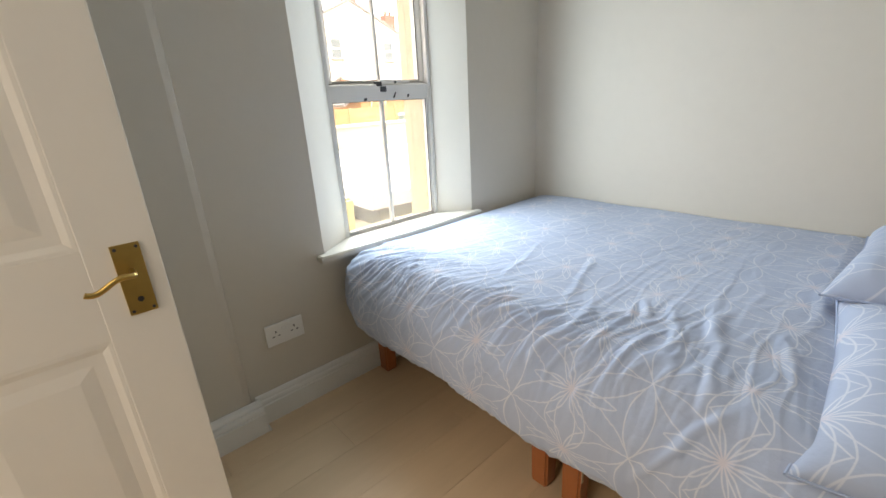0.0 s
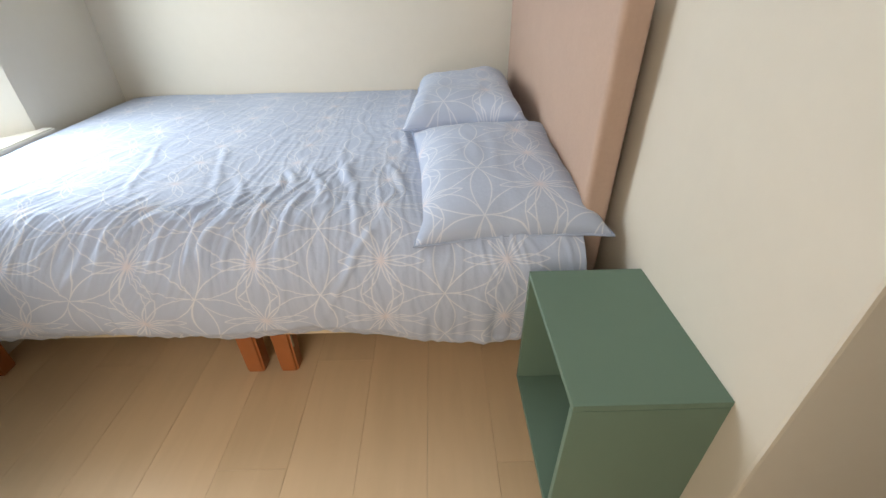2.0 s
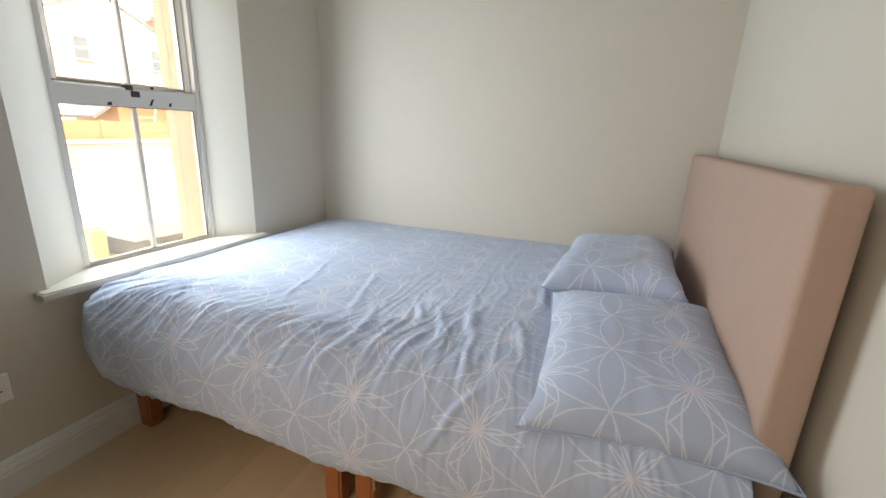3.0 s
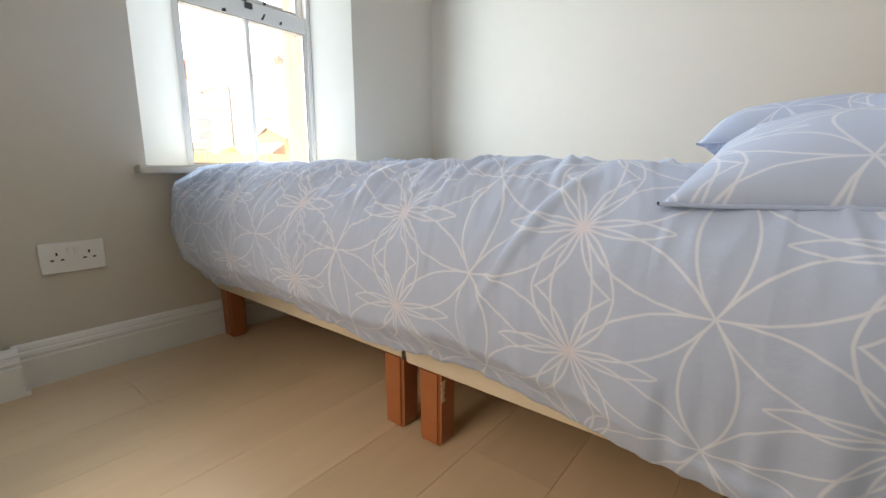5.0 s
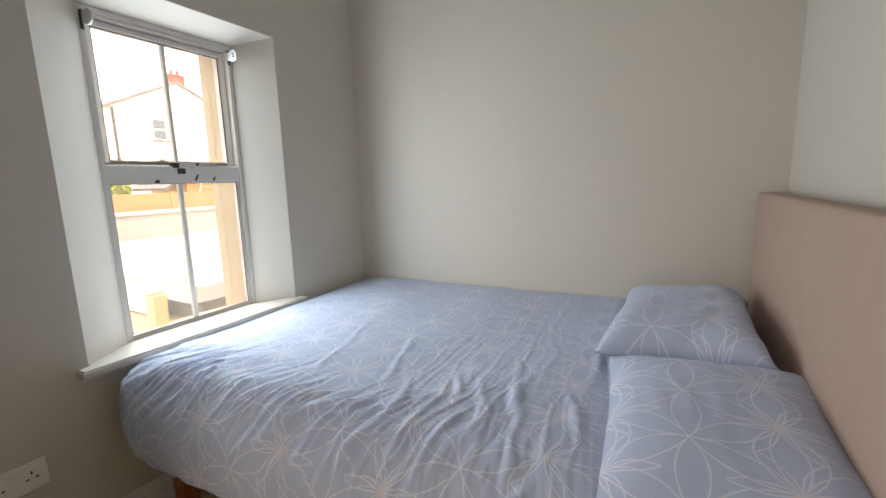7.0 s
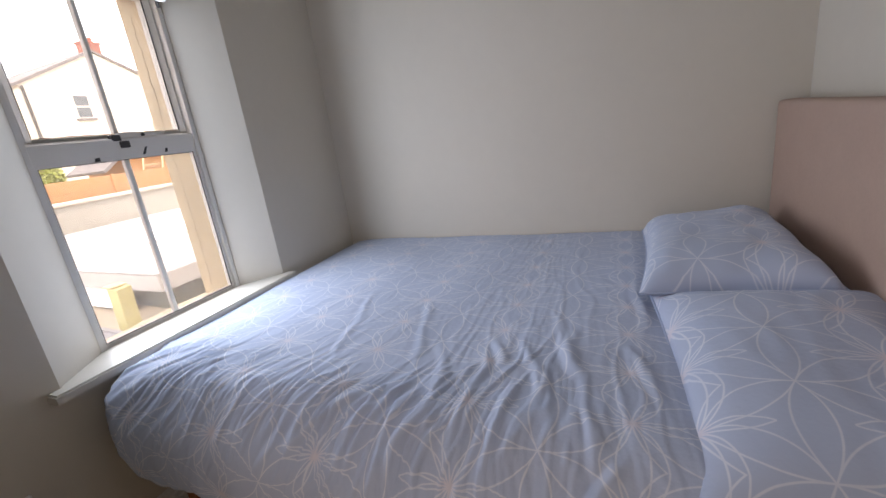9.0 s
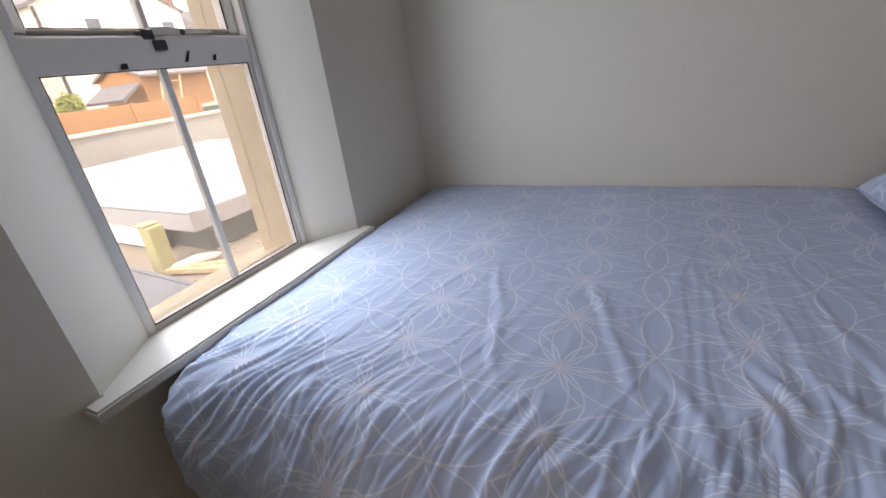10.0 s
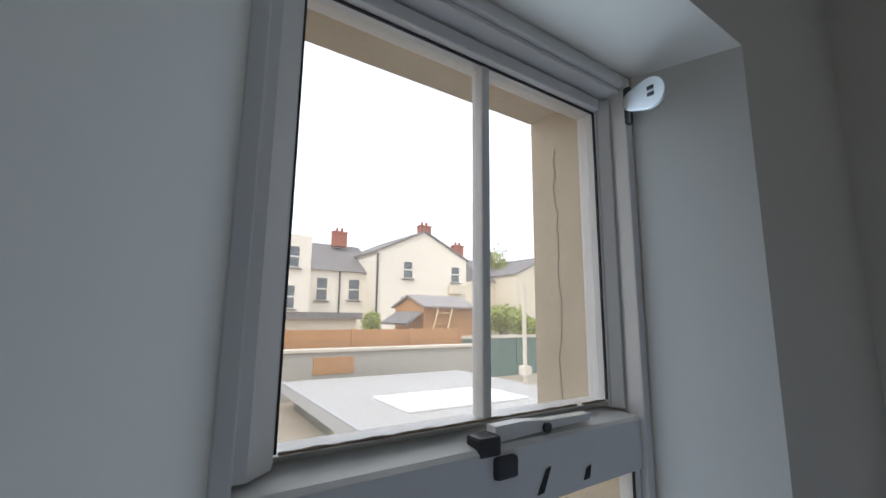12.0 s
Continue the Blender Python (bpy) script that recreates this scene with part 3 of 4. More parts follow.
for j in range(3):
    for k in (0, 1):
        y0, y1, z0, z1 = STILES[k][1], STILES[k + 1][0], RAILS[j][1], RAILS[j + 1][0]
        bm = box(D0 + 0.008, D1 - 0.012, y0, y1, z0, z1)
        own = bmesh.new()
        ring = []
        for inset, x in ((0.0, D1 - 0.001), (0.006, D1 - 0.0015), (0.016, D1 - 0.0045), (0.034, D1 - 0.005), (0.058, D1 - 0.002), (0.062, D1 - 0.002)):
            ring.append([own.verts.new((x, a, c)) for a, c in ((y0 + inset, z0 + inset), (y1 - inset, z0 + inset), (y1 - inset, z1 - inset), (y0 + inset, z1 - inset))])
        for a, c in zip(ring, ring[1:]):
            for q in range(4):
                own.faces.new((a[q], a[(q + 1) % 4], c[(q + 1) % 4], c[q]))
        own.faces.new(ring[-1])
        bmesh.ops.recalc_face_normals(own, faces=own.faces[:])
        join(bm, own)
        part("door_panel", bm, door_paint, door)
handle = part("handle_plate", box(D1, D1 + 0.004, DOOR_EDGE - 0.068, DOOR_EDGE - 0.026, 0.835, 0.963, 0.0015), brass, door, "worn brass lever handle on a long plate")
curve = bpy.data.curves.new("lever", "CURVE")
curve.dimensions, curve.bevel_depth, curve.bevel_resolution, curve.resolution_u = "3D", 0.0048, 4, 8
line = curve.splines.new("NURBS")
line.points.add(7)
for point, co in zip(line.points, ((0.003, 0.047, 0.916), (0.03, 0.047, 0.916), (0.045, 0.047, 0.916), (0.046, 0.065, 0.922), (0.046, 0.084, 0.912), (0.046, 0.100, 0.902), (0.046, 0.110, 0.902), (0.046, 0.117, 0.906))):
    point.co = (D1 + co[0], DOOR_EDGE - co[1], co[2], 1)
line.use_endpoint_u, line.order_u = True, 4
curve.use_fill_caps = True
curve.materials.append(brass)
under(new("lever", curve), handle)
part("keyhole", rod((D1 + 0.0042, DOOR_EDGE - 0.047, 0.862), (D1 + 0.0052, DOOR_EDGE - 0.047, 0.862), 0.005, None, 12), dark_hole, handle)
for z in (0.842, 0.956):
    for y in (DOOR_EDGE - 0.062, DOOR_EDGE - 0.032):
        part("screw", rod((D1 + 0.0041, y, z), (D1 + 0.0052, y, z), 0.0028, None, 10), dark_metal, handle)

# ---- bed ----
BED_Y, TOP = 1.215, 0.612
bed = thing("divan_bed", -0.83, 1.95, 0, "double divan bed on stained wooden legs against the wall", "bed")
base_w = part("base", box(-1.755, -0.832, 1.335, 2.575, 0.185, 0.40, 0.012, 3), ticking, bed, "cream fabric divan half")
base_e = part("base", box(-0.828, 0.085, 1.335, 2.575, 0.178, 0.40, 0.012, 3), ticking, bed, "cream fabric divan half")
part("zip", box(-0.8325, -0.8275, 1.3325, 1.336, 0.186, 0.30), dark_metal, base_w, "dark joining seam")
part("mattress", box(-1.74, 0.07, 1.28, 2.575, 0.401, 0.545, 0.04, 3), ticking, bed, "cream mattress under the duvet")


def bed_leg(x, y, h):
    bm = box(x - 0.031, x + 0.031, y - 0.03, y + 0.03, 0, h, 0.0)
    for vert in bm.verts:
        if vert.co.z < 0.01:
            vert.co.x, vert.co.y = x + (vert.co.x - x) * 0.93, y + (vert.co.y - y) * 0.93
    bmesh.ops.bevel(bm, geom=bm.edges[:], offset=0.007, segments=3, affect="EDGES")
    return part("leg", bm, leg_wood, bed, "orange-stained wooden block leg")


for x, y in ((-1.735, 1.385), (-0.876, 1.375), (-1.735, 2.52), (-0.876, 2.52)):
    bed_leg(x, y, 0.186)
for x, y in ((-0.766, 1.375), (-0.766, 2.52), (0.02, 2.52)):
    leg = bed_leg(x, y, 0.179)
    if y < 2 and x < 0:
        bm = bmesh.new()
        for k in range(7):
            z = 0.108 + 0.007 * k
            box(x + 0.0305, x + 0.0316, y - 0.0255 + 0.004 * random.random(), y - 0.017 + 0.008 * random.random(), z, z + 0.0066, bm=bm)
        part("chip", bm, ticking, leg, "pale chip in the varnish")


def printed(ob, coords):
    """Lay the cloth's print on the mesh by the sheet's own coordinates."""
    layer = ob.data.uv_layers.new(name="print")
    for loop in ob.data.loops:
        layer.data[loop.index].uv = coords[loop.vertex_index]
    return ob


def ridge(x, y, z):
    """Sharp crests with soft hollows between."""
    q = abs(noise.noise(Vector((x, y, z))))
    return (1 - min(1.0, 2.7 * q)) ** 2.3


# long folds of the duvet: from (x, along the cloth) to (x, along the cloth), height, half-width
LONG_FOLDS = (
    (-0.74, 0.88, -0.60, 1.26, 0.010, 0.015), (-0.55, 0.94, -0.43, 1.34, 0.013, 0.014), (-0.42, 0.90, -0.34, 1.24, 0.010, 0.013),
    (-0.41, 1.27, -0.55, 1.53, 0.016, 0.010), (-0.56, 1.40, -0.60, 1.62, 0.009, 0.014), (-0.64, 0.98, -0.53, 1.28, 0.008, 0.012),
    (-0.86, 1.00, -0.76, 1.30, 0.006, 0.016), (-0.48, 1.12, -0.46, 1.42, 0.010, 0.010), (-0.98, 0.80, -0.86, 1.20, 0.006, 0.012),
    (-0.27, 1.38, -0.31, 1.64, 0.010, 0.022), (-0.14, 1.40, -0.20, 1.68, 0.014, 0.026), (-0.02, 1.40, -0.07, 1.68, 0.010, 0.022),
    (-1.22, 0.76, -1.08, 1.18, 0.005, 0.012), (-0.39, 0.55, -0.36, 0.90, 0.008, 0.012),
    (-0.36, 1.42, -0.42, 1.66, 0.006, 0.014), (-0.60, 0.80, -0.52, 1.06, 0.006, 0.010),
)


def long_fold(u, v, u0, v0, u1, v1, height, width):
    """One crest with a hollow beside it, dying out at both ends."""
    du, dv = u1 - u0, v1 - v0
    size = math.hypot(du, dv)
    along = ((u - u0) * du + (v - v0) * dv) / size ** 2
    if not -0.1 < along < 1.1:
        return 0.0
    off = ((u - u0) * dv - (v - v0) * du) / size + 0.028 * noise.noise(Vector((v * 5, u0 * 9, 2.0))) + 0.007 * noise.noise(Vector((v * 19, u0 * 13, 6.0)))
    if abs(off) > 0.12:
        return 0.0
    fade = math.sin(math.pi * min(max((along + 0.1) / 1.2, 0.0), 1.0)) ** 0.8
    fade *= min(max(0.62 + 1.1 * noise.noise(Vector((v * 6, u0 * 17, 9.0))), 0.05), 1.15)
    width *= 1 + 0.5 * noise.noise(Vector((v * 8, u0 * 5, 4.0)))
    return height * fade * (math.exp(-(off / width) ** 2) - 0.28 * math.exp(-((off + 1.7 * width) / width) ** 2))


def folds(u, v, front):
    """Height of the duvet's creases; front: 0 far, 1 at the near edge."""
    bend = 0.07 * noise.noise(Vector((u * 2.4, v * 2.2, 3.1))) + 0.022 * noise.noise(Vector((u * 9, v * 7, 1.1)))
    tilt = 0.42 - 0.46 * min(max((u + 1.25) / 0.7, 0.0), 1.0)
    slant = u + tilt * (v - 1.25) + bend
    patch = min(max(0.62 + 1.1 * noise.noise(Vector((u * 1.9, v * 2.1, 7.7))), 0.2), 1.2)
    patch2 = min(max(0.55 + 1.2 * noise.noise(Vector((u * 2.6, v * 3.1, 17.7))), 0.1), 1.2)
    band = math.exp(-((v - 1.31) / 0.22) ** 2)
    fine = ridge(slant * 30, v * 5.0, 0.4)
    finer = ridge(slant * 55 + 2 * bend, v * 6.0, 6.4)
    cross = ridge(slant * 22 + v * 9, v * 4.5, 31.4)
    mid = ridge(slant * 13, v * 2.4, 5.5)
    soft = noise.noise(Vector((u * 3.2, v * 3.0, 9.1)))
    height = 0.018 * fine * patch * (0.07 + band) + 0.010 * finer * patch2 * (0.07 + band) + 0.006 * cross * patch2 * (0.06 + band)
    height += 0.009 * mid * patch2 * (0.16 + 0.8 * band) + 0.009 * soft - 0.010
    return height + sum(long_fold(u, v, *line) for line in LONG_FOLDS)


def cord(name, points, r, mat, parent, label=""):
    """A thin sewn cord along points."""
    curve = bpy.data.curves.new(name, "CURVE")
    curve.dimensions, curve.bevel_depth, curve.bevel_resolution = "3D", r, 1
    line = curve.splines.new("POLY")
    line.points.add(len(points) - 1)
    for point, co in zip(line.points, points):
        point.co = (*co, 1)
    curve.materials.append(mat)
    return under(new(name, curve), parent, label)


def make_duvet():
    """Duvet over the bed: rounded over its foot and its near side, hanging to an uneven hem."""
    R, nu, nv = 0.135, 500, 290
    head, foot = 0.085, -1.765
    flat_x, flat_y = head - (foot + R), 2.58 - (BED_Y + R)
    arc = R * math.pi / 2
    len_u = flat_x + arc + 0.10
    verts, coords, faces = [], [], []
    for i in range(nu + 1):
        a = len_u * i / nu
        at_x = max(head - a, foot)
        hem = 0.262 + 0.010 * math.sin(at_x * 9) - 0.058 * max(0.0, min(1.0, (at_x + 0.65) / 0.45)) + 0.014 * noise.noise(Vector((at_x * 6, 1, 1))) + 0.011 * noise.noise(Vector((at_x * 25, 5, 1)))
        fall = flat_y + arc + TOP - R - hem
        for j in range(nv + 1):
            b = fall * j / nv
            def bend(s, flat):
                if s <= flat:
                    return s, 0.0, 0.0
                if s <= flat + arc:
                    q = (s - flat) / R
                    return flat + R * math.sin(q), R * (1 - math.cos(q)), R * math.sin(q)
                return flat + R, R + s - flat - arc, R
            du, zu, eu = bend(a, flat_x)
            dv, zv, ev = bend(b, flat_y)
            x, y = head - du, 2.58 - dv
            if eu > 0 and ev > 0:
                reach = math.hypot(eu, ev)
                if reach > R:
                    x += eu * (1 - R / reach)
                    y += ev * (1 - R / reach)
            drop = (zu ** 3 + zv ** 3) ** (1 / 3)
            z = TOP - drop - 0.020 * min(max((x + 0.38) / 0.12, 0.0), 1.0) * (1.0 if zv == 0 else max(0.0, 1 - zv / 0.1))
            front = min(max((2.58 - y) / 1.2, 0.0), 1.0) if zv == 0 else 1.0
            tuck = max(0.0, (hem + 0.07 - z) / 0.07)
            h = folds(x, b, front) * (1.0 if zv == 0 else max(0.7, 1 - 2.2 * zv))
            h *= 1 - 0.62 * min(max((x + 0.46) / 0.18, 0.0), 1.0)
            belly = 0.030 * math.sin(min(max((TOP - z - 0.05) / 0.28, 0), 1) * math.pi) * (1 if zv > 0 else 0)
            wave = (0.013 * noise.noise(Vector((x * 14, 4, z * 2))) + 0.009 * noise.noise(Vector((x * 36, 9, z * 3)))) * min(1.0, max(0, (TOP - z - 0.15) / 0.15))
            ny = ev / R if zv else 0.0
            nx = eu / R if zu else 0.0
            nz = math.sqrt(max(0.0, 1 - min(1.0, ny * ny + nx * nx)))
            x -= nx * h
            y -= ny * (h + belly + wave) - 0.042 * min(tuck, 1.0) * ny
            z += nz * h
            z += 0.018 * noise.noise(Vector((x * 1.3, y * 1.5, 0))) * nz
            z = max(z, 0.24)
            on_sill = min(max((y - 1.20) / 0.25, 0.0), 1.0)
            z += 0.78 * on_sill * min(zu, R)
            x -= 0.012 * on_sill * nx
            verts.append((x, y, z))
            coords.append((a - 0.79, b - 1.073))
    row = nv + 1
    for i in range(nu):
        for j in range(nv):
            k = i * row + j
            faces.append((k, k + 1, k + row + 1, k + row))
    me = bpy.data.meshes.new("duvet")
    me.from_pydata(verts, [], faces)
    me.materials.append(cotton)
    ob = new("duvet", me)
    printed(ob, coords)
    smooth(ob)
    thick = ob.modifiers.new("thickness", "SOLIDIFY")
    thick.thickness, thick.offset = 0.003, -1
    hem_line = [verts[i * row + nv] for i in range(0, nu + 1, 2)]
    cord("hem", hem_line, 0.0035, plain_cotton, ob, "stitched blue-grey hem")
    return tagged(ob, "creased blue-grey duvet with pale flower line print", "duvet", "bedding")


make_duvet()
cord("crack", CRACK, 0.0008, mastic, outer_wall, "dark crack in the render")


def make_pillow(x, y, z, turn, tilt, lean, seed, label, W=0.235, L=0.315, square=3.4):
    """A filled pillowcase with pinched corners and soft creases."""
    n, H = 44, 0.088
    verts, coords, faces = [], [], []
    for side in (1, -1):
        for i in range(n + 1):
            for j in range(n + 1):
                a, b = 2 * i / n - 1, 2 * j / n - 1
                fill = max(0.0, (1 - abs(a) ** square)) ** 0.6 * max(0.0, (1 - abs(b) ** square)) ** 0.6
                px = W * a * (0.93 + 0.09 * b * b)
                py = L * b * (0.94 + 0.07 * a * a)
                crease = 0.008 * noise.noise(Vector((px * 9 + seed, py * 7, side))) + 0.006 * (0.4 - abs(noise.noise(Vector((px * 18, py * 6 + seed, 3)))))
                edge = 0.010 * noise.noise(Vector((px * 6, py * 5, seed)))
                verts.append((px, py, side * (H if side > 0 else 0.042) * fill + crease * min(1, fill * 3) + edge))
                coords.append((px - 0.083, py + 0.185 + (0.4 if side < 0 else 0)))
    row, half = n + 1, (n + 1) ** 2
    for side in (0, 1):
        for i in range(n):
            for j in range(n):
                k = side * half + i * row + j
                f = (k, k + row, k + row + 1, k + 1)
                faces.append(f if side == 0 else f[::-1])
    me = bpy.data.meshes.new("pillow")
    me.from_pydata(verts, [], faces)
    me.materials.append(cotton)
    ob = new("pillow", me)
    printed(ob, coords)
    bm = bmesh.new()
    bm.from_mesh(me)
    bmesh.ops.remove_doubles(bm, verts=bm.verts[:], dist=0.0005)
    bm.to_mesh(me)
    bm.free()
    smooth(ob)
    ob.matrix_basis = pose(x, y, z, lean, tilt, turn)
    ring = [i * row for i in range(n)] + [n * row + j for j in range(n)] + [i * row + n for i in range(n, 0, -1)] + [j for j in range(n, -1, -1)]
    seam = cord("seam", [ob.matrix_basis @ Vector(verts[k]) for k in ring], 0.0028, plain_cotton, ob, "sewn blue-grey edge seam")
    return tagged(ob, label, "pillow", "bedding")


make_pillow(-0.096, 1.552, 0.596, 2, -1, 6.0, 1, "plump pale blue pillow with flower line print over the edge")
make_pillow(-0.152, 2.135, 0.660, -3, -4, -1, 4, "pale blue pillow with flower line print by the wall", 0.205, 0.335, 6.0)

# ---- headboard ----
headboard = thing("headboard", 0.13, 1.94, 0, "padded pink-beige fabric headboard behind the pillows", "headboard")
smooth(part("panel", box(0.088, 0.153, 1.297, 2.565, 0.42, 1.074, 0.017, 4), headboard_fabric, headboard))
for y in (1.60, 2.28):
    part("strut", box(0.154, 0.174, y - 0.03, y + 0.03, 0.0, 0.45, 0.003), pale_wood, headboard)

# ---- nightstand ----
NX0, NX1, NY0, NY1, NZ0, NZ1, T = -0.066, EAST, 0.796, 1.146, 0.195, 0.543, 0.013
nightstand = thing("nightstand", 0.06, 0.97, NZ0, "dark green open box shelf hung on the wall", "nightstand")
part("top", box(NX0, NX1, NY0, NY1, NZ1 - T, NZ1, 0.001), green_paint, nightstand)
part("bottom", box(NX0, NX1, NY0, NY1, NZ0, NZ0 + T, 0.001), green_paint, nightstand)
for y in (NY0, NY1 - T):
    part("side", box(NX0, NX1, y, y + T, NZ0 + T, NZ1 - T - 0.0012, 0.001), green_paint, nightstand)
part("back", box(NX1 - 0.012, NX1 - 0.004, NY0 + T, NY1 - T, NZ0 + T, NZ1 - T), green_paint, nightstand)

# ---- outside: the yard ----
GROUND = -0.50
bm = bmesh.new()
bmesh.ops.create_grid(bm, x_segments=80, y_segments=80, size=1)
for vert in bm.verts:
    sx, sy = vert.co.x, vert.co.y
    vert.co.x = -5.0 + 160 * sx ** 3
    vert.co.y = 4 + 150 * sy ** 3
    if vert.co.x > -12 and -2 < vert.co.y < 12:
        vert.co.z = 0.03 * noise.noise(Vector((vert.co.x * 2, vert.co.y * 2, 0)))
    vert.co.z += GROUND - 0.03
tagged(part("ground", bm, yard_dirt), "bare stony earth of the yard outside", "ground", kind="structure")

bm = prism([(-2.11, -3.0), (-2.11, 2.65), (-6.4, 2.98), (-6.4, -3.0)], GROUND - 0.03, -0.35)
lean_to = tagged(part("lean_to_roof", bm, felt_roof), "dark grey felt covered low roof below the window", "roof")
# roll added to shape the soft shadow band that crosses the roof
part("shadow_roll", rod((-2.12, 1.98, -0.348), (-6.35, 2.25, -0.348), 0.035, None, 8), felt_roof, lean_to, "added felt roll for a dark shadow band")
part("verge", prism([(-2.11, 2.62), (-2.11, 2.665), (-6.41, 2.995), (-6.41, 2.95)], GROUND - 0.02, -0.335), felt_roof, lean_to)

garage = thing("garage", -7.6, 5.6, GROUND, "low flat-roofed garage with a grey felt roof", "garage", turn=0)
R0 = Matrix.Translation((-5.08, 3.50, -0.305)) @ Matrix.Rotation(radians(-2.4), 4, "Z")


def at_garage(bm):
    bmesh.ops.transform(bm, matrix=R0, verts=bm.verts[:])
    return bm


# wall coloured dark for the shade below the fascia
part("wall", at_garage(box(-5.7, -0.20, 0.22, 4.3, GROUND + 0.27, 0.12)), shaded_block, garage, "low garage wall, eaves' shade in its dark colour")
roof = part("roof", at_garage(box(-6.0, 0.0, 0.0, 4.5, 0.13, 0.30, 0.008)), garage_felt, garage, "grey felt flat roof")
part("fascia", at_garage(box(0.001, 0.02, -0.02, 4.5, 0.10, 0.29, 0.003)), fascia_paint, roof)
part("fascia", at_garage(box(-6.0, 0.0, -0.02, -0.001, 0.10, 0.29, 0.003)), fascia_paint, roof)
part("edge_trim", at_garage(box(-6.0, 0.012, -0.02, 0.07, 0.30, 0.312, 0.003)), fascia_paint, roof, "grey metal edge trim")
part("skylight", at_garage(box(-3.4, -2.05, 0.95, 3.3, 0.302, 0.335, 0.01)), skylight_sheet, roof, "white sheet rooflight")
for k in range(8):
    z = -0.19 + 0.036 * k
    part("board", at_garage(prism([(0.020, z), (0.045, z + 0.006), (0.045, z + 0.028), (0.030, z + 0.032)], -2.5, -0.75, None, "x")), skylight_sheet, garage, "white slatted board")
part("post", at_garage(box(-2.65, -2.55, 0.03, 0.13, GROUND + 0.30, 0.10)), mossy_wood, garage)

post = thing("timber_post", -5.22, 3.15, GROUND, "short mossy yellow timber post in the yard", "post")
bm = box(-5.30, -5.14, 3.08, 3.23, GROUND - 0.02, -0.005, 0.012)
bmesh.ops.rotate(bm, verts=bm.verts[:], cent=(-5.22, 3.15, GROUND), matrix=Matrix.Rotation(radians(4), 3, "Y"))
part("shaft", bm, mossy_wood, post)
part("cap", box(-5.335, -5.165, 3.075, 3.235, 0.000, 0.013, 0.004), pale_wood, post)


def plank(x, y, z, l, w, h, turn, tip, mat, name, label):
    bm = box(-l / 2, l / 2, -w / 2, w / 2, 0, h, 0.006)
    ob = part(name, bm, mat)
    ob.matrix_basis = pose(x, y, z, 0, tip, turn)
    return tagged(ob, label, name.replace("_", " "), "yard rubble")


plank(-4.68, 3.27, GROUND + 0.0, 1.1, 0.10, 0.05, 16, 0, pale_wood, "timber_plank", "weathered pale timber plank lying on the earth")
plank(-4.56, 3.44, GROUND + 0.01, 0.8, 0.08, 0.04, 31, 2, pale_wood, "timber_plank", "weathered pale timber plank lying on the earth")
plank(-4.15, 3.07, GROUND + 0.01, 0.4, 0.05, 0.04, 20, 2, bark, "timber_plank", "dark broken timber piece lying on the earth")
bm = box(-0.09, 0.09, -0.24, 0.24, -0.02, 0.30, 0.03)
bmesh.ops.subdivide_edges(bm, edges=bm.edges[:], cuts=3, use_grid_fill=True)
for vert in bm.verts:
    vert.co += 0.04 * noise.noise_vector(vert.co * 5)
block = part("rubble_block", bm, felt_roof)
block.matrix_basis = pose(-4.02, 3.66, GROUND, 6, -14, 14)
tagged(block, "dark grey broken block standing in the rubble", "rubble block", "yard rubble")
bm = bmesh.new()
bmesh.ops.create_uvsphere(bm, u_segments=24, v_segments=14, radius=1, matrix=pose(-4.98, 3.34, GROUND + 0.05, 0, 0, 60) @ Matrix.Diagonal((0.24, 0.075, 0.055, 1)))
for vert in bm.verts:
    vert.co += 0.015 * noise.noise_vector(vert.co * 11)
tagged(smooth(part("cement_sack", bm, coping_stone)), "slumped pale dusty sack lying on the earth", "sack")
for k, (x, y) in enumerate(((-6.70, 3.22), (-6.90, 3.29))):
    bm = bmesh.new()
    bmesh.ops.create_icosphere(bm, subdivisions=3, radius=0.09, matrix=Matrix.Translation((x, y, GROUND + 0.05)) @ Matrix.Diagonal((1.2, 1, 0.6, 1)))
    for vert in bm.verts:
        vert.co += 0.06 * noise.noise_vector(vert.co * 9)
        vert.co.z = max(vert.co.z, GROUND - 0.005)
    tagged(smooth(part("plastic_bag", bm, white_bag)), "crumpled white plastic bag lying on the earth", "bag", "bags in the yard")
bm = bmesh.new()
for k in range(420):
    x, y, r = random.uniform(-5.2, -2.6), random.uniform(2.75, 4.6), random.uniform(0.005, 0.022)
    own = bmesh.new()
    bmesh.ops.create_icosphere(own, subdivisions=1, radius=r, matrix=Matrix.Translation((x, y, GROUND - 0.01)) @ Matrix.Diagonal((random.uniform(0.7, 1.5), 1, 0.6, 1)))
    join(bm, own)
tagged(part("rubble", bm, concrete), "scattered pale stones and rubble on the earth", "rubble", kind="stuff")

# block wall and fence at the end of the yard
yard_wall = tagged(part("yard_wall", box(-11.9, -11.6, -14, 9.46, GROUND - 0.1, 0.53, 0.01), blockwork), "grey block garden wall with a pale coping", "garden wall")
part("coping", box(-11.96, -11.54, -14, 9.50, 0.53, 0.60, 0.01), coping_stone, yard_wall)
part("hatch", box(-11.6, -11.575, 4.57, 5.58, 0.014, 0.414, 0.008), fence_wood, yard_wall, "boarded wooden hatch")


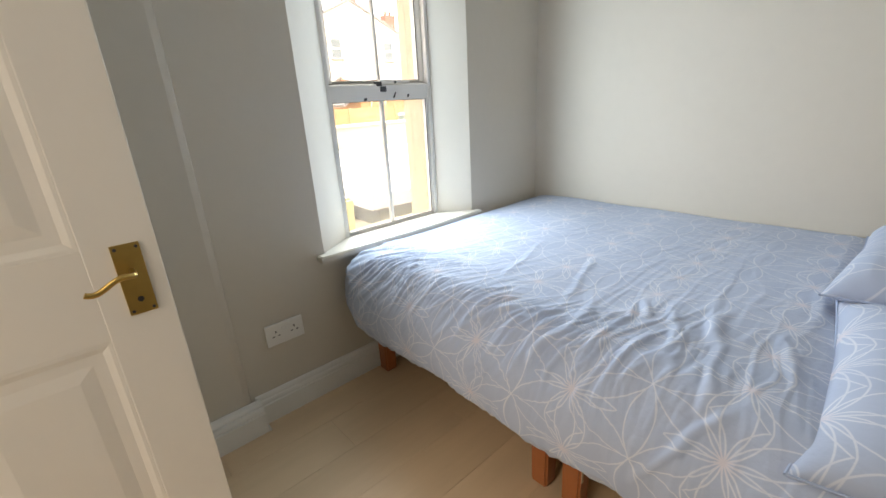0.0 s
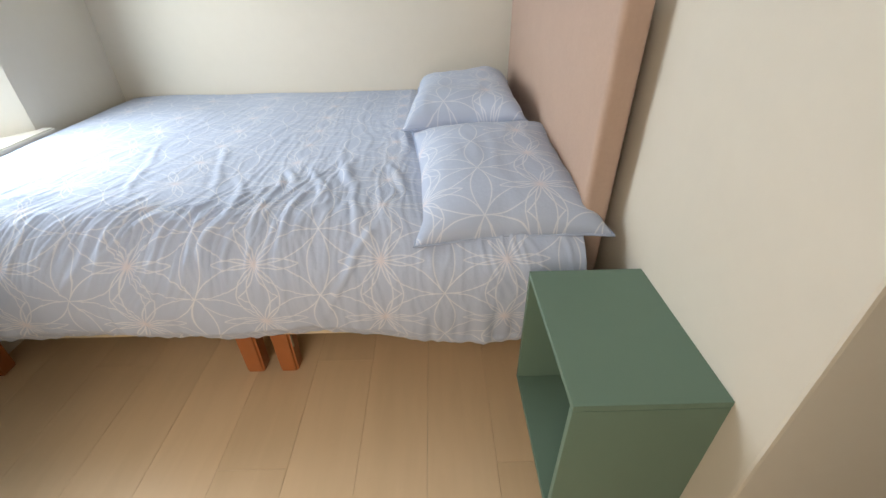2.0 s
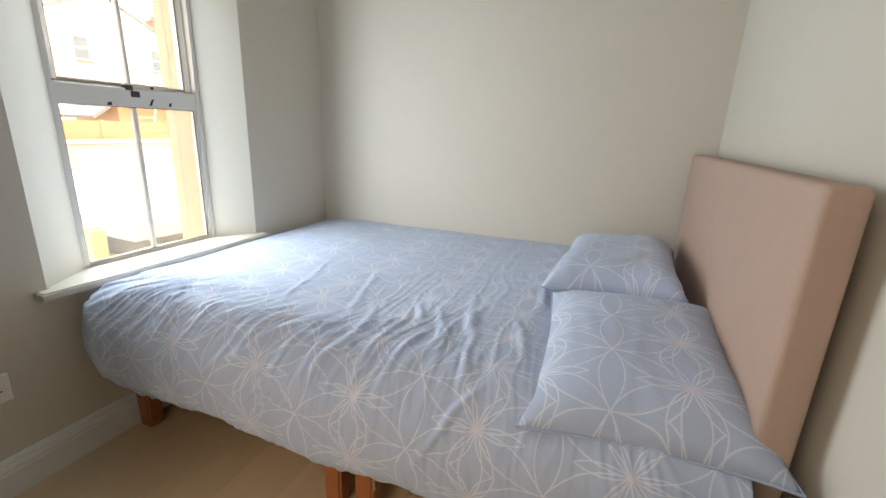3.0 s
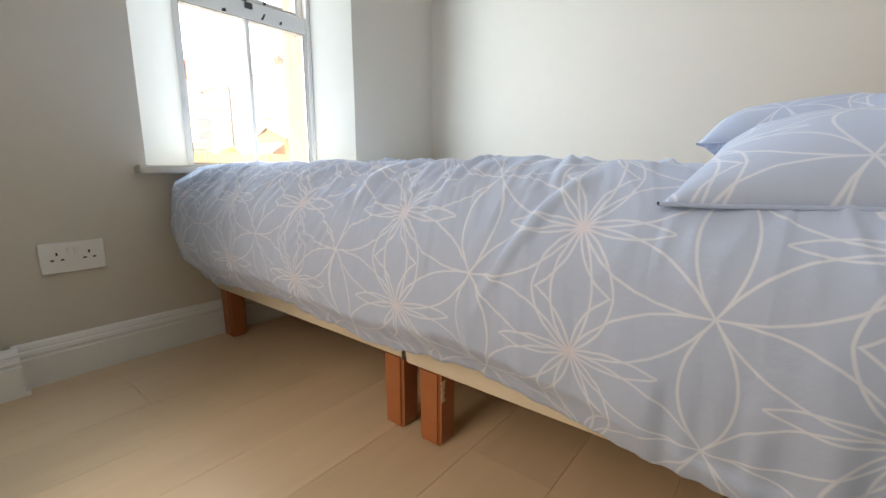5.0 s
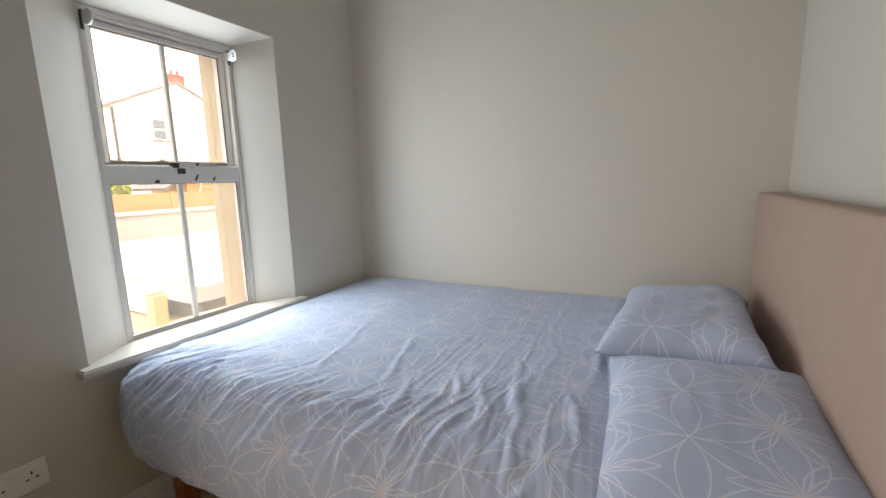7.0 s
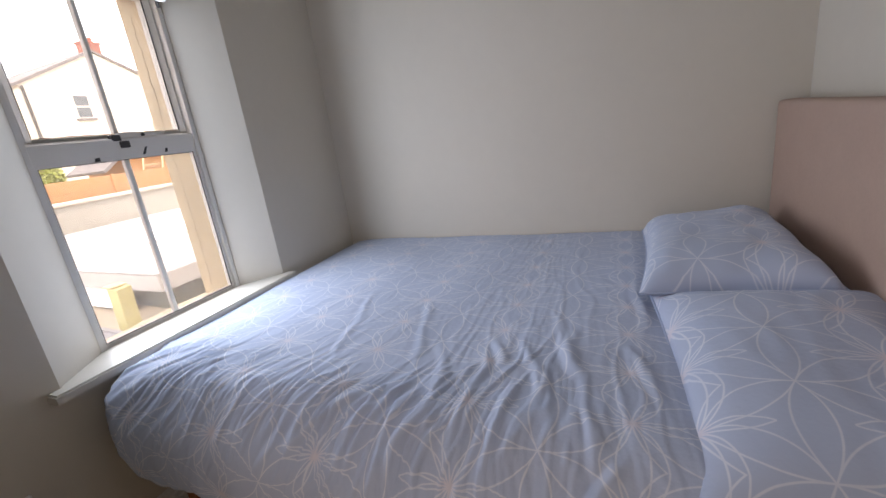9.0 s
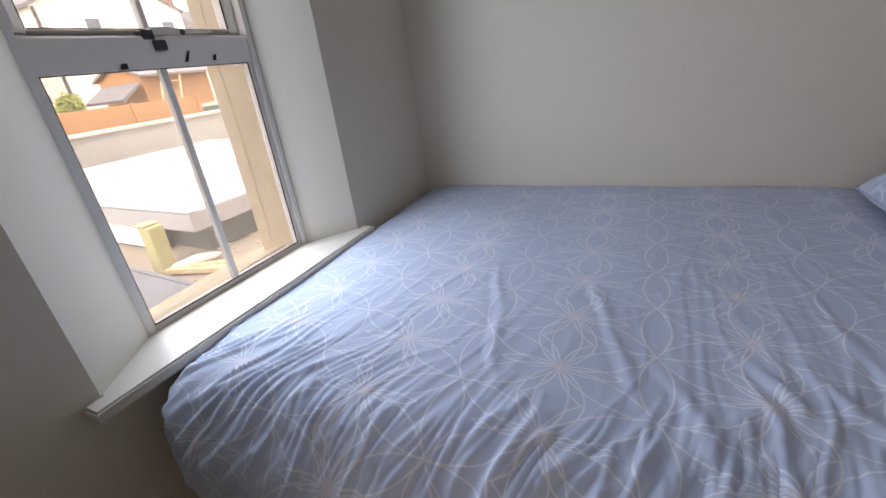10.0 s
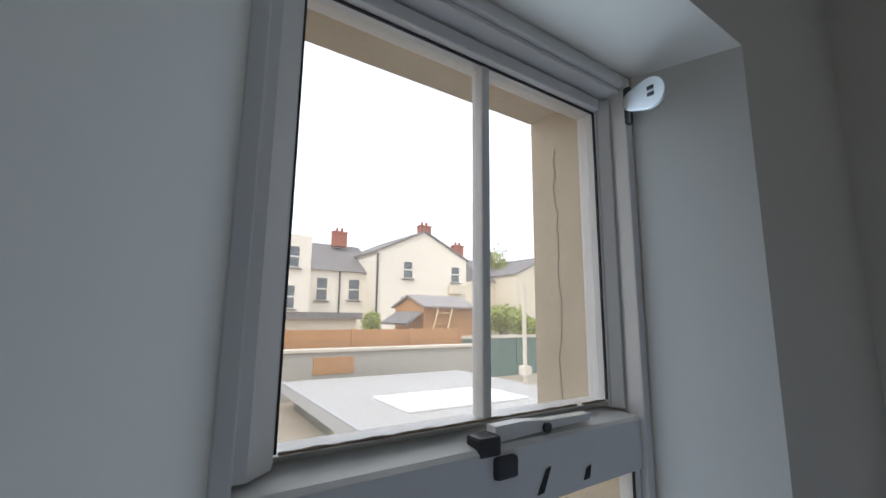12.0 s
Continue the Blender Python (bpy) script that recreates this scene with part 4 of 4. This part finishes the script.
def fence_panel(y, width):
    ob = thing("fence_panel", -12.2, y, 0.0, "orange-brown timber fence panel behind the wall", "fence panel", "garden fence")
    for k in range(8):
        part("board", box(-12.22, -12.19 + 0.01 * (k % 2), y - width / 2, y + width / 2, 0.55 + 0.09 * k, 0.645 + 0.09 * k), fence_wood, ob)
    part("post", box(-12.26, -12.15, y + width / 2 + 0.004, y + width / 2 + 0.096, GROUND, 1.30, 0.006), fence_wood, ob)
    part("bottom_board", box(-12.22, -12.19, y - width / 2, y + width / 2, GROUND, 0.55), fence_wood, ob)
    return ob


for k in range(11):
    fence_panel(-9.0 + 1.75 * k, 1.65)

# green sheet fence and its pole beyond the wall's end
sheet = thing("sheet_fence", -12.4, 12.5, GROUND, "dark green sheet metal fence behind the yard", "fence")
for k in range(14):
    part("sheet", box(-12.42 - 0.03 * (k % 2), -12.39 - 0.03 * (k % 2), 9.5 + 0.62 * k, 10.12 + 0.62 * k, GROUND, 0.95), green_sheet, sheet)
part("rail", box(-12.46, -12.36, 9.5, 18.2, 0.95, 1.05), coping_stone, sheet)
pole = thing("metal_pole", -8.2, 8.12, GROUND, "pale metal pole with a collar in the yard", "pole")
part("shaft", rod((-8.2, 8.12, GROUND), (-8.2, 8.12, 2.35), 0.045, None, 12), coping_stone, pole)
part("collar", box(-8.30, -8.10, 8.02, 8.22, 0.42, 0.62, 0.02), coping_stone, pole)

# shed behind the fence
shed = thing("garden_shed", -15.5, 11.0, GROUND, "brown timber garden shed with a grey felt roof", "shed")
SX0, SX1, SY0, SY1 = -17.2, -15.0, 10.0, 12.3
part("wall", box(SX0, SX1, SY0, SY1, GROUND - 0.05, 2.06), fence_wood, shed)
for k in range(14):
    part("board", box(SX1 + 0.002, SX1 + 0.02 + 0.008 * (k % 2), SY0, SY1, 0.1 + 0.135 * k, 0.228 + 0.135 * k), fence_wood, shed)
part("gable", prism([(SX0 + 0.02, 2.06), (SX1 - 0.02, 2.06), ((SX0 + SX1) / 2, 2.42)], SY0 + 0.02, SY0 + 0.08, None, "y"), fence_wood, shed)
part("roof", prism([(SX1 + 0.2, 1.99), (SX1 + 0.2, 2.06), ((SX0 + SX1) / 2, 2.52), ((SX0 + SX1) / 2, 2.45)], SY0 - 0.1, SY1 + 0.1, None, "y"), shed_felt, shed, "grey felt roof slope")
part("roof", prism([(SX0 - 0.2, 1.99), (SX0 - 0.2, 2.06), ((SX0 + SX1) / 2 - 0.004, 2.52), ((SX0 + SX1) / 2 - 0.004, 2.45)], SY0 - 0.1, SY1 + 0.1, None, "y"), shed_felt, shed, "grey felt roof slope")
part("side_lean_to", prism([(SY0 - 0.75, 1.35), (SY0 - 0.11, 1.78), (SY0 - 0.11, 1.86), (SY0 - 0.8, 1.43)], SX0 + 0.3, SX1 + 0.1, None, "x"), slate, shed)
LX, LY = SX1 + 0.1, 10.55
ladder = thing("ladder", LX + 0.3, LY, GROUND, "pale timber ladder leaning on the shed", "ladder")
for y in (LY - 0.3, LY + 0.35):
    part("stringer", rod((LX + 0.5, y - 0.35, 0.6), (LX + 0.02, y + 0.35, 2.1), 0.03, None, 8), pale_wood, ladder)
for k in range(3):
    t = 0.3 + 0.25 * k
    part("rung", rod((LX + 0.5 - 0.48 * t, LY - 0.65 + 0.7 * t, 0.6 + 1.5 * t), (LX + 0.5 - 0.48 * t, LY + 0.7 * t, 0.6 + 1.5 * t), 0.02, None, 8), pale_wood, ladder)
outhouse = thing("outhouse", -17.0, 4.6, GROUND, "long low pinkish outhouse with a flat roof", "outhouse")
part("wall", box(-19.0, -16.5, 0.0, 8.0, GROUND - 0.05, 1.55), render_cream, outhouse)
part("roof", box(-19.1, -16.3, -0.1, 8.15, 1.55, 1.78), slate, outhouse)


# ---- houses beyond ----
def house_window(parent, x, y, z, w, h):
    """A sash window with frame, panes and sill on a wall that faces the yard."""
    win = part("window", box(x - 0.05, x + 0.03, y - w / 2, y + w / 2, z, z + h), render_white, parent, "white sash window")
    for k in (0, 1):
        part("pane", box(x + 0.032, x + 0.045, y - w / 2 + 0.08, y + w / 2 - 0.08, z + 0.06 + k * h / 2, z + h / 2 - 0.05 + k * h / 2), house_glass, win)
    part("sill", box(x, x + 0.18, y - w / 2 - 0.12, y + w / 2 + 0.12, z - 0.14, z - 0.01), slate, win)


def chimney(parent, x, y, z, h, w=0.9):
    stack = part("chimney", box(x - 0.35, x + 0.35, y - w / 2, y + w / 2, z, z + h), brick_red, parent, "red brick chimney")
    part("cap", box(x - 0.42, x + 0.42, y - w / 2 - 0.07, y + w / 2 + 0.07, z + h, z + h + 0.12), brick_red, stack)
    for k in (-0.25, 0.25):
        part("pot", rod((x, y + k, z + h + 0.12), (x, y + k, z + h + 0.5), 0.13, None, 8), brick_red, stack)


FX = -34.0


def az(deg, x=FX):
    """Where a bearing from the window meets the row of houses."""
    return 1.30 + (-1.58 - x) * math.tan(radians(deg - 1.1))


def house(name, label, x, y0, y1, eaves, wall, windows, depth=8.0, ridge=None, gable=False):
    ob = thing(name, x - depth / 2, (y0 + y1) / 2, GROUND, label, "house", "row of houses")
    part("wall", box(x - depth, x, y0, y1, GROUND - 0.1, eaves), wall, ob)
    if gable:
        mid = (y0 + y1) / 2
        part("gable", prism([(y0, eaves), (y1, eaves), (mid, ridge)], x - depth, x - 0.002, None, "x"), wall, ob)
        for side in (0, 1):
            e = y0 - 0.2 if side == 0 else y1 + 0.2
            drop = eaves - 0.1
            part("roof", prism([(e, drop), (e, drop + 0.18), (mid, ridge + 0.2), (mid, ridge + 0.02)], x - depth, x + 0.15, None, "x"), slate, ob, "dark slate roof slope")
    elif ridge:
        part("roof", prism([(x + 0.3, eaves - 0.1), (x - depth / 2, ridge), (x - depth, eaves)], y0, y1, None, "y"), slate, ob, "dark slate roof")
    for wy, wz, w, h in windows:
        house_window(ob, x, wy, wz, w, h)
    return ob


h1 = house("house", "white rendered terraced house with a flat return", FX + 3, az(8, FX + 3), az(18.2, FX + 3), 7.3, render_white, [(az(16.0, FX + 3), 5.0, 0.9, 1.5), (az(15.6, FX + 3), 2.2, 1.0, 1.6)], 9.0)
h2 = house("house", "cream rendered terraced house with a slate roof", FX - 2, az(17.5, FX - 2), az(26.8, FX - 2), 5.6, render_white, [(az(19.7, FX - 2), 3.0, 1.0, 1.9), (az(23.8, FX - 2), 3.1, 1.1, 1.8)], 9.0, 8.5)
chimney(h2, FX - 5.5, az(21.6, FX - 5.5), 8.2, 1.3, 1.3)
part("drainpipe", rod((FX - 1.9, az(21.9, FX - 2), GROUND), (FX - 1.9, az(21.9, FX - 2), 5.6), 0.07, None, 8), drain_iron, h2)
h3 = house("house", "tall white rendered gabled house back", FX, az(26.6), az(38.8), 7.2, render_white, [(az(30.9), 5.1, 1.0, 1.5), (az(37.3), 5.0, 1.0, 1.5), (az(30.6), 2.3, 1.0, 1.2), (az(37.2), 2.3, 1.1, 1.2)], 9.0, 9.4, True)
part("drainpipe", rod((FX + 0.1, az(26.75), GROUND), (FX + 0.1, az(26.75), 7.1), 0.09, None, 8), drain_iron, h3)
part("balcony", box(FX + 0.02, FX + 0.7, az(36.4), az(38.2), 3.9, 4.7, 0.02), render_cream, h3)
chimney(h3, FX - 2, az(33.0, FX - 2), 8.9, 1.5, 1.2)
chimney(h3, FX - 4, az(37.6, FX - 4), 8.3, 1.0, 1.2)
h4 = house("house", "cream rendered house with a slate roof", FX - 10, az(41, FX - 10), az(47, FX - 10), 6.6, render_cream, [(az(43.2, FX - 10), 5.0, 1.0, 1.5), (az(44.5, FX - 10), 2.0, 1.0, 1.5)], 9.0, 9.8)
h5 = house("house", "cream rendered gabled house", FX - 6, az(45.5, FX - 6), az(54, FX - 6), 7.2, render_cream, [(az(48.3, FX - 6), 5.5, 1.1, 1.5), (az(48.3, FX - 6), 2.0, 1.1, 1.7)], 9.0, 10.0, True)
chimney(h5, FX - 9, az(48.8, FX - 9), 9.6, 1.8, 1.2)
house("house", "white rendered terraced house", FX + 1, az(-20, FX + 1), az(7.5, FX + 1), 7.0, render_white, [(az(2, FX + 1), 4.8, 1.0, 1.5), (az(-6, FX + 1), 4.8, 1.0, 1.5)], 9.0, 9.6)


def tree(name, x, y, h, r, label, seed):
    """Tapered trunk, a few limbs and a crown of small leaf clumps with gaps."""
    rng = random.Random(seed)
    ob = thing(name, x, y, GROUND, label, name)
    bm = rod((x, y, GROUND), (x, y, GROUND + h * 0.6), 0.05 * h, None, 9, 0.02 * h)
    for k in range(5):
        a = k * 1.3 + rng.random()
        rod((x, y, GROUND + h * (0.3 + 0.06 * k)), (x + r * 0.6 * math.cos(a), y + r * 0.6 * math.sin(a), GROUND + h * (0.6 + 0.07 * k)), 0.018 * h, bm, 6, 0.006 * h)
    part("trunk", bm, bark, ob)
    verts, faces = [], []
    for k in range(int(1800 + 900 * r)):
        d = Vector((rng.gauss(0, 1), rng.gauss(0, 1), rng.gauss(0, 1))).normalized()
        p = Vector((x, y, GROUND + h * 0.68)) + Vector((d.x * r, d.y * r, d.z * h * 0.34)) * (rng.random() ** 0.4) * (0.75 + 0.45 * noise.noise(d * 2.2 + Vector((seed, 0, 0))))
        s = rng.uniform(0.05, 0.12) * (0.5 + r * 0.25)
        u, w = Vector((rng.gauss(0, 1), rng.gauss(0, 1), rng.gauss(0, 1))).normalized() * s, Vector((rng.gauss(0, 1), rng.gauss(0, 1), rng.gauss(0, 1))).normalized() * s
        c = len(verts)
        verts += [p + u, p + w, p - u, p - w * 0.6]
        faces.append((c, c + 1, c + 2, c + 3))
    me = bpy.data.meshes.new("crown")
    me.from_pydata(verts, [], faces)
    me.materials.append(leaf_green)
    under(new("crown", me), ob)
    return ob


tree("bush", -17.0, az(43.5, -17.0), 2.6, 1.6, "rounded yellow-green garden bush behind the fence", 3)
tree("bush", -16.0, az(47.3, -16.0), 1.9, 1.0, "low yellow-green garden bush behind the fence", 5)
tree("tree", -48.0, az(42.6, -48.0), 13.5, 3.6, "broad green tree behind the houses", 8)
tree("bush", -20.0, az(26.3, -20.0), 2.2, 0.6, "small yellow-green bush beside the outhouse", 9)


def sink(things, dy, dz):
    """Set things down on the lower land behind the yard."""
    for ob in things:
        ob.matrix_basis = Matrix.Translation((0, dy, dz)) @ ob.matrix_basis


behind = [ob for ob in scene.objects if not ob.parent]
sink([ob for ob in behind if ob.name.startswith(("fence_panel", "sheet_fence", "metal_pole"))], -0.1, -0.24)
sink([ob for ob in behind if ob.name.startswith(("garden_shed", "ladder", "outhouse"))], -0.3, -0.27)
sink([ob for ob in behind if ob.name.startswith(("bush",))], 0, 0.05)
sink([ob for ob in behind if ob.name.startswith(("house", "tree"))], 0, -0.35)

# ---- floor boards ----
floor = tagged(part("floor", box(-1.9, 1.05, -1.72, NORTH + 0.1, -0.12, -0.009), dark_hole), "pale oak laminate floor boards", "floor", kind="structure")
PLANK_W, PLANK_L = 0.187, 1.20
PLANKS = {}


def plank_mesh(length):
    """One board of a given length, shared by all boards that are alike."""
    if length in PLANKS:
        return PLANKS[length]
    bm = box(-PLANK_W / 2 + 0.0003, PLANK_W / 2 - 0.0003, -length / 2 + 0.0003, length / 2 - 0.0003, -0.009, 0.0, 0.0006, 1)
    me = bpy.data.meshes.new("plank")
    bm.to_mesh(me)
    bm.free()
    me.materials.append(oak_laminate)
    PLANKS[length] = me
    return me


for c in range(-8, 6):
    x = -0.31 + PLANK_W * (c + 0.5)
    if x < -1.9 or x > 0.95:
        continue
    start = -1.75 + 0.37 * ((c * 5) % 4)
    for k in range(-1, 4):
        y0, y1 = max(start + PLANK_L * k, -1.65), min(start + PLANK_L * (k + 1), NORTH + 0.08)
        if y1 - y0 < 0.05:
            continue
        ob = under(new("plank", plank_mesh(round(y1 - y0, 3))), floor)
        ob.matrix_basis = pose(x, (y0 + y1) / 2, 0)
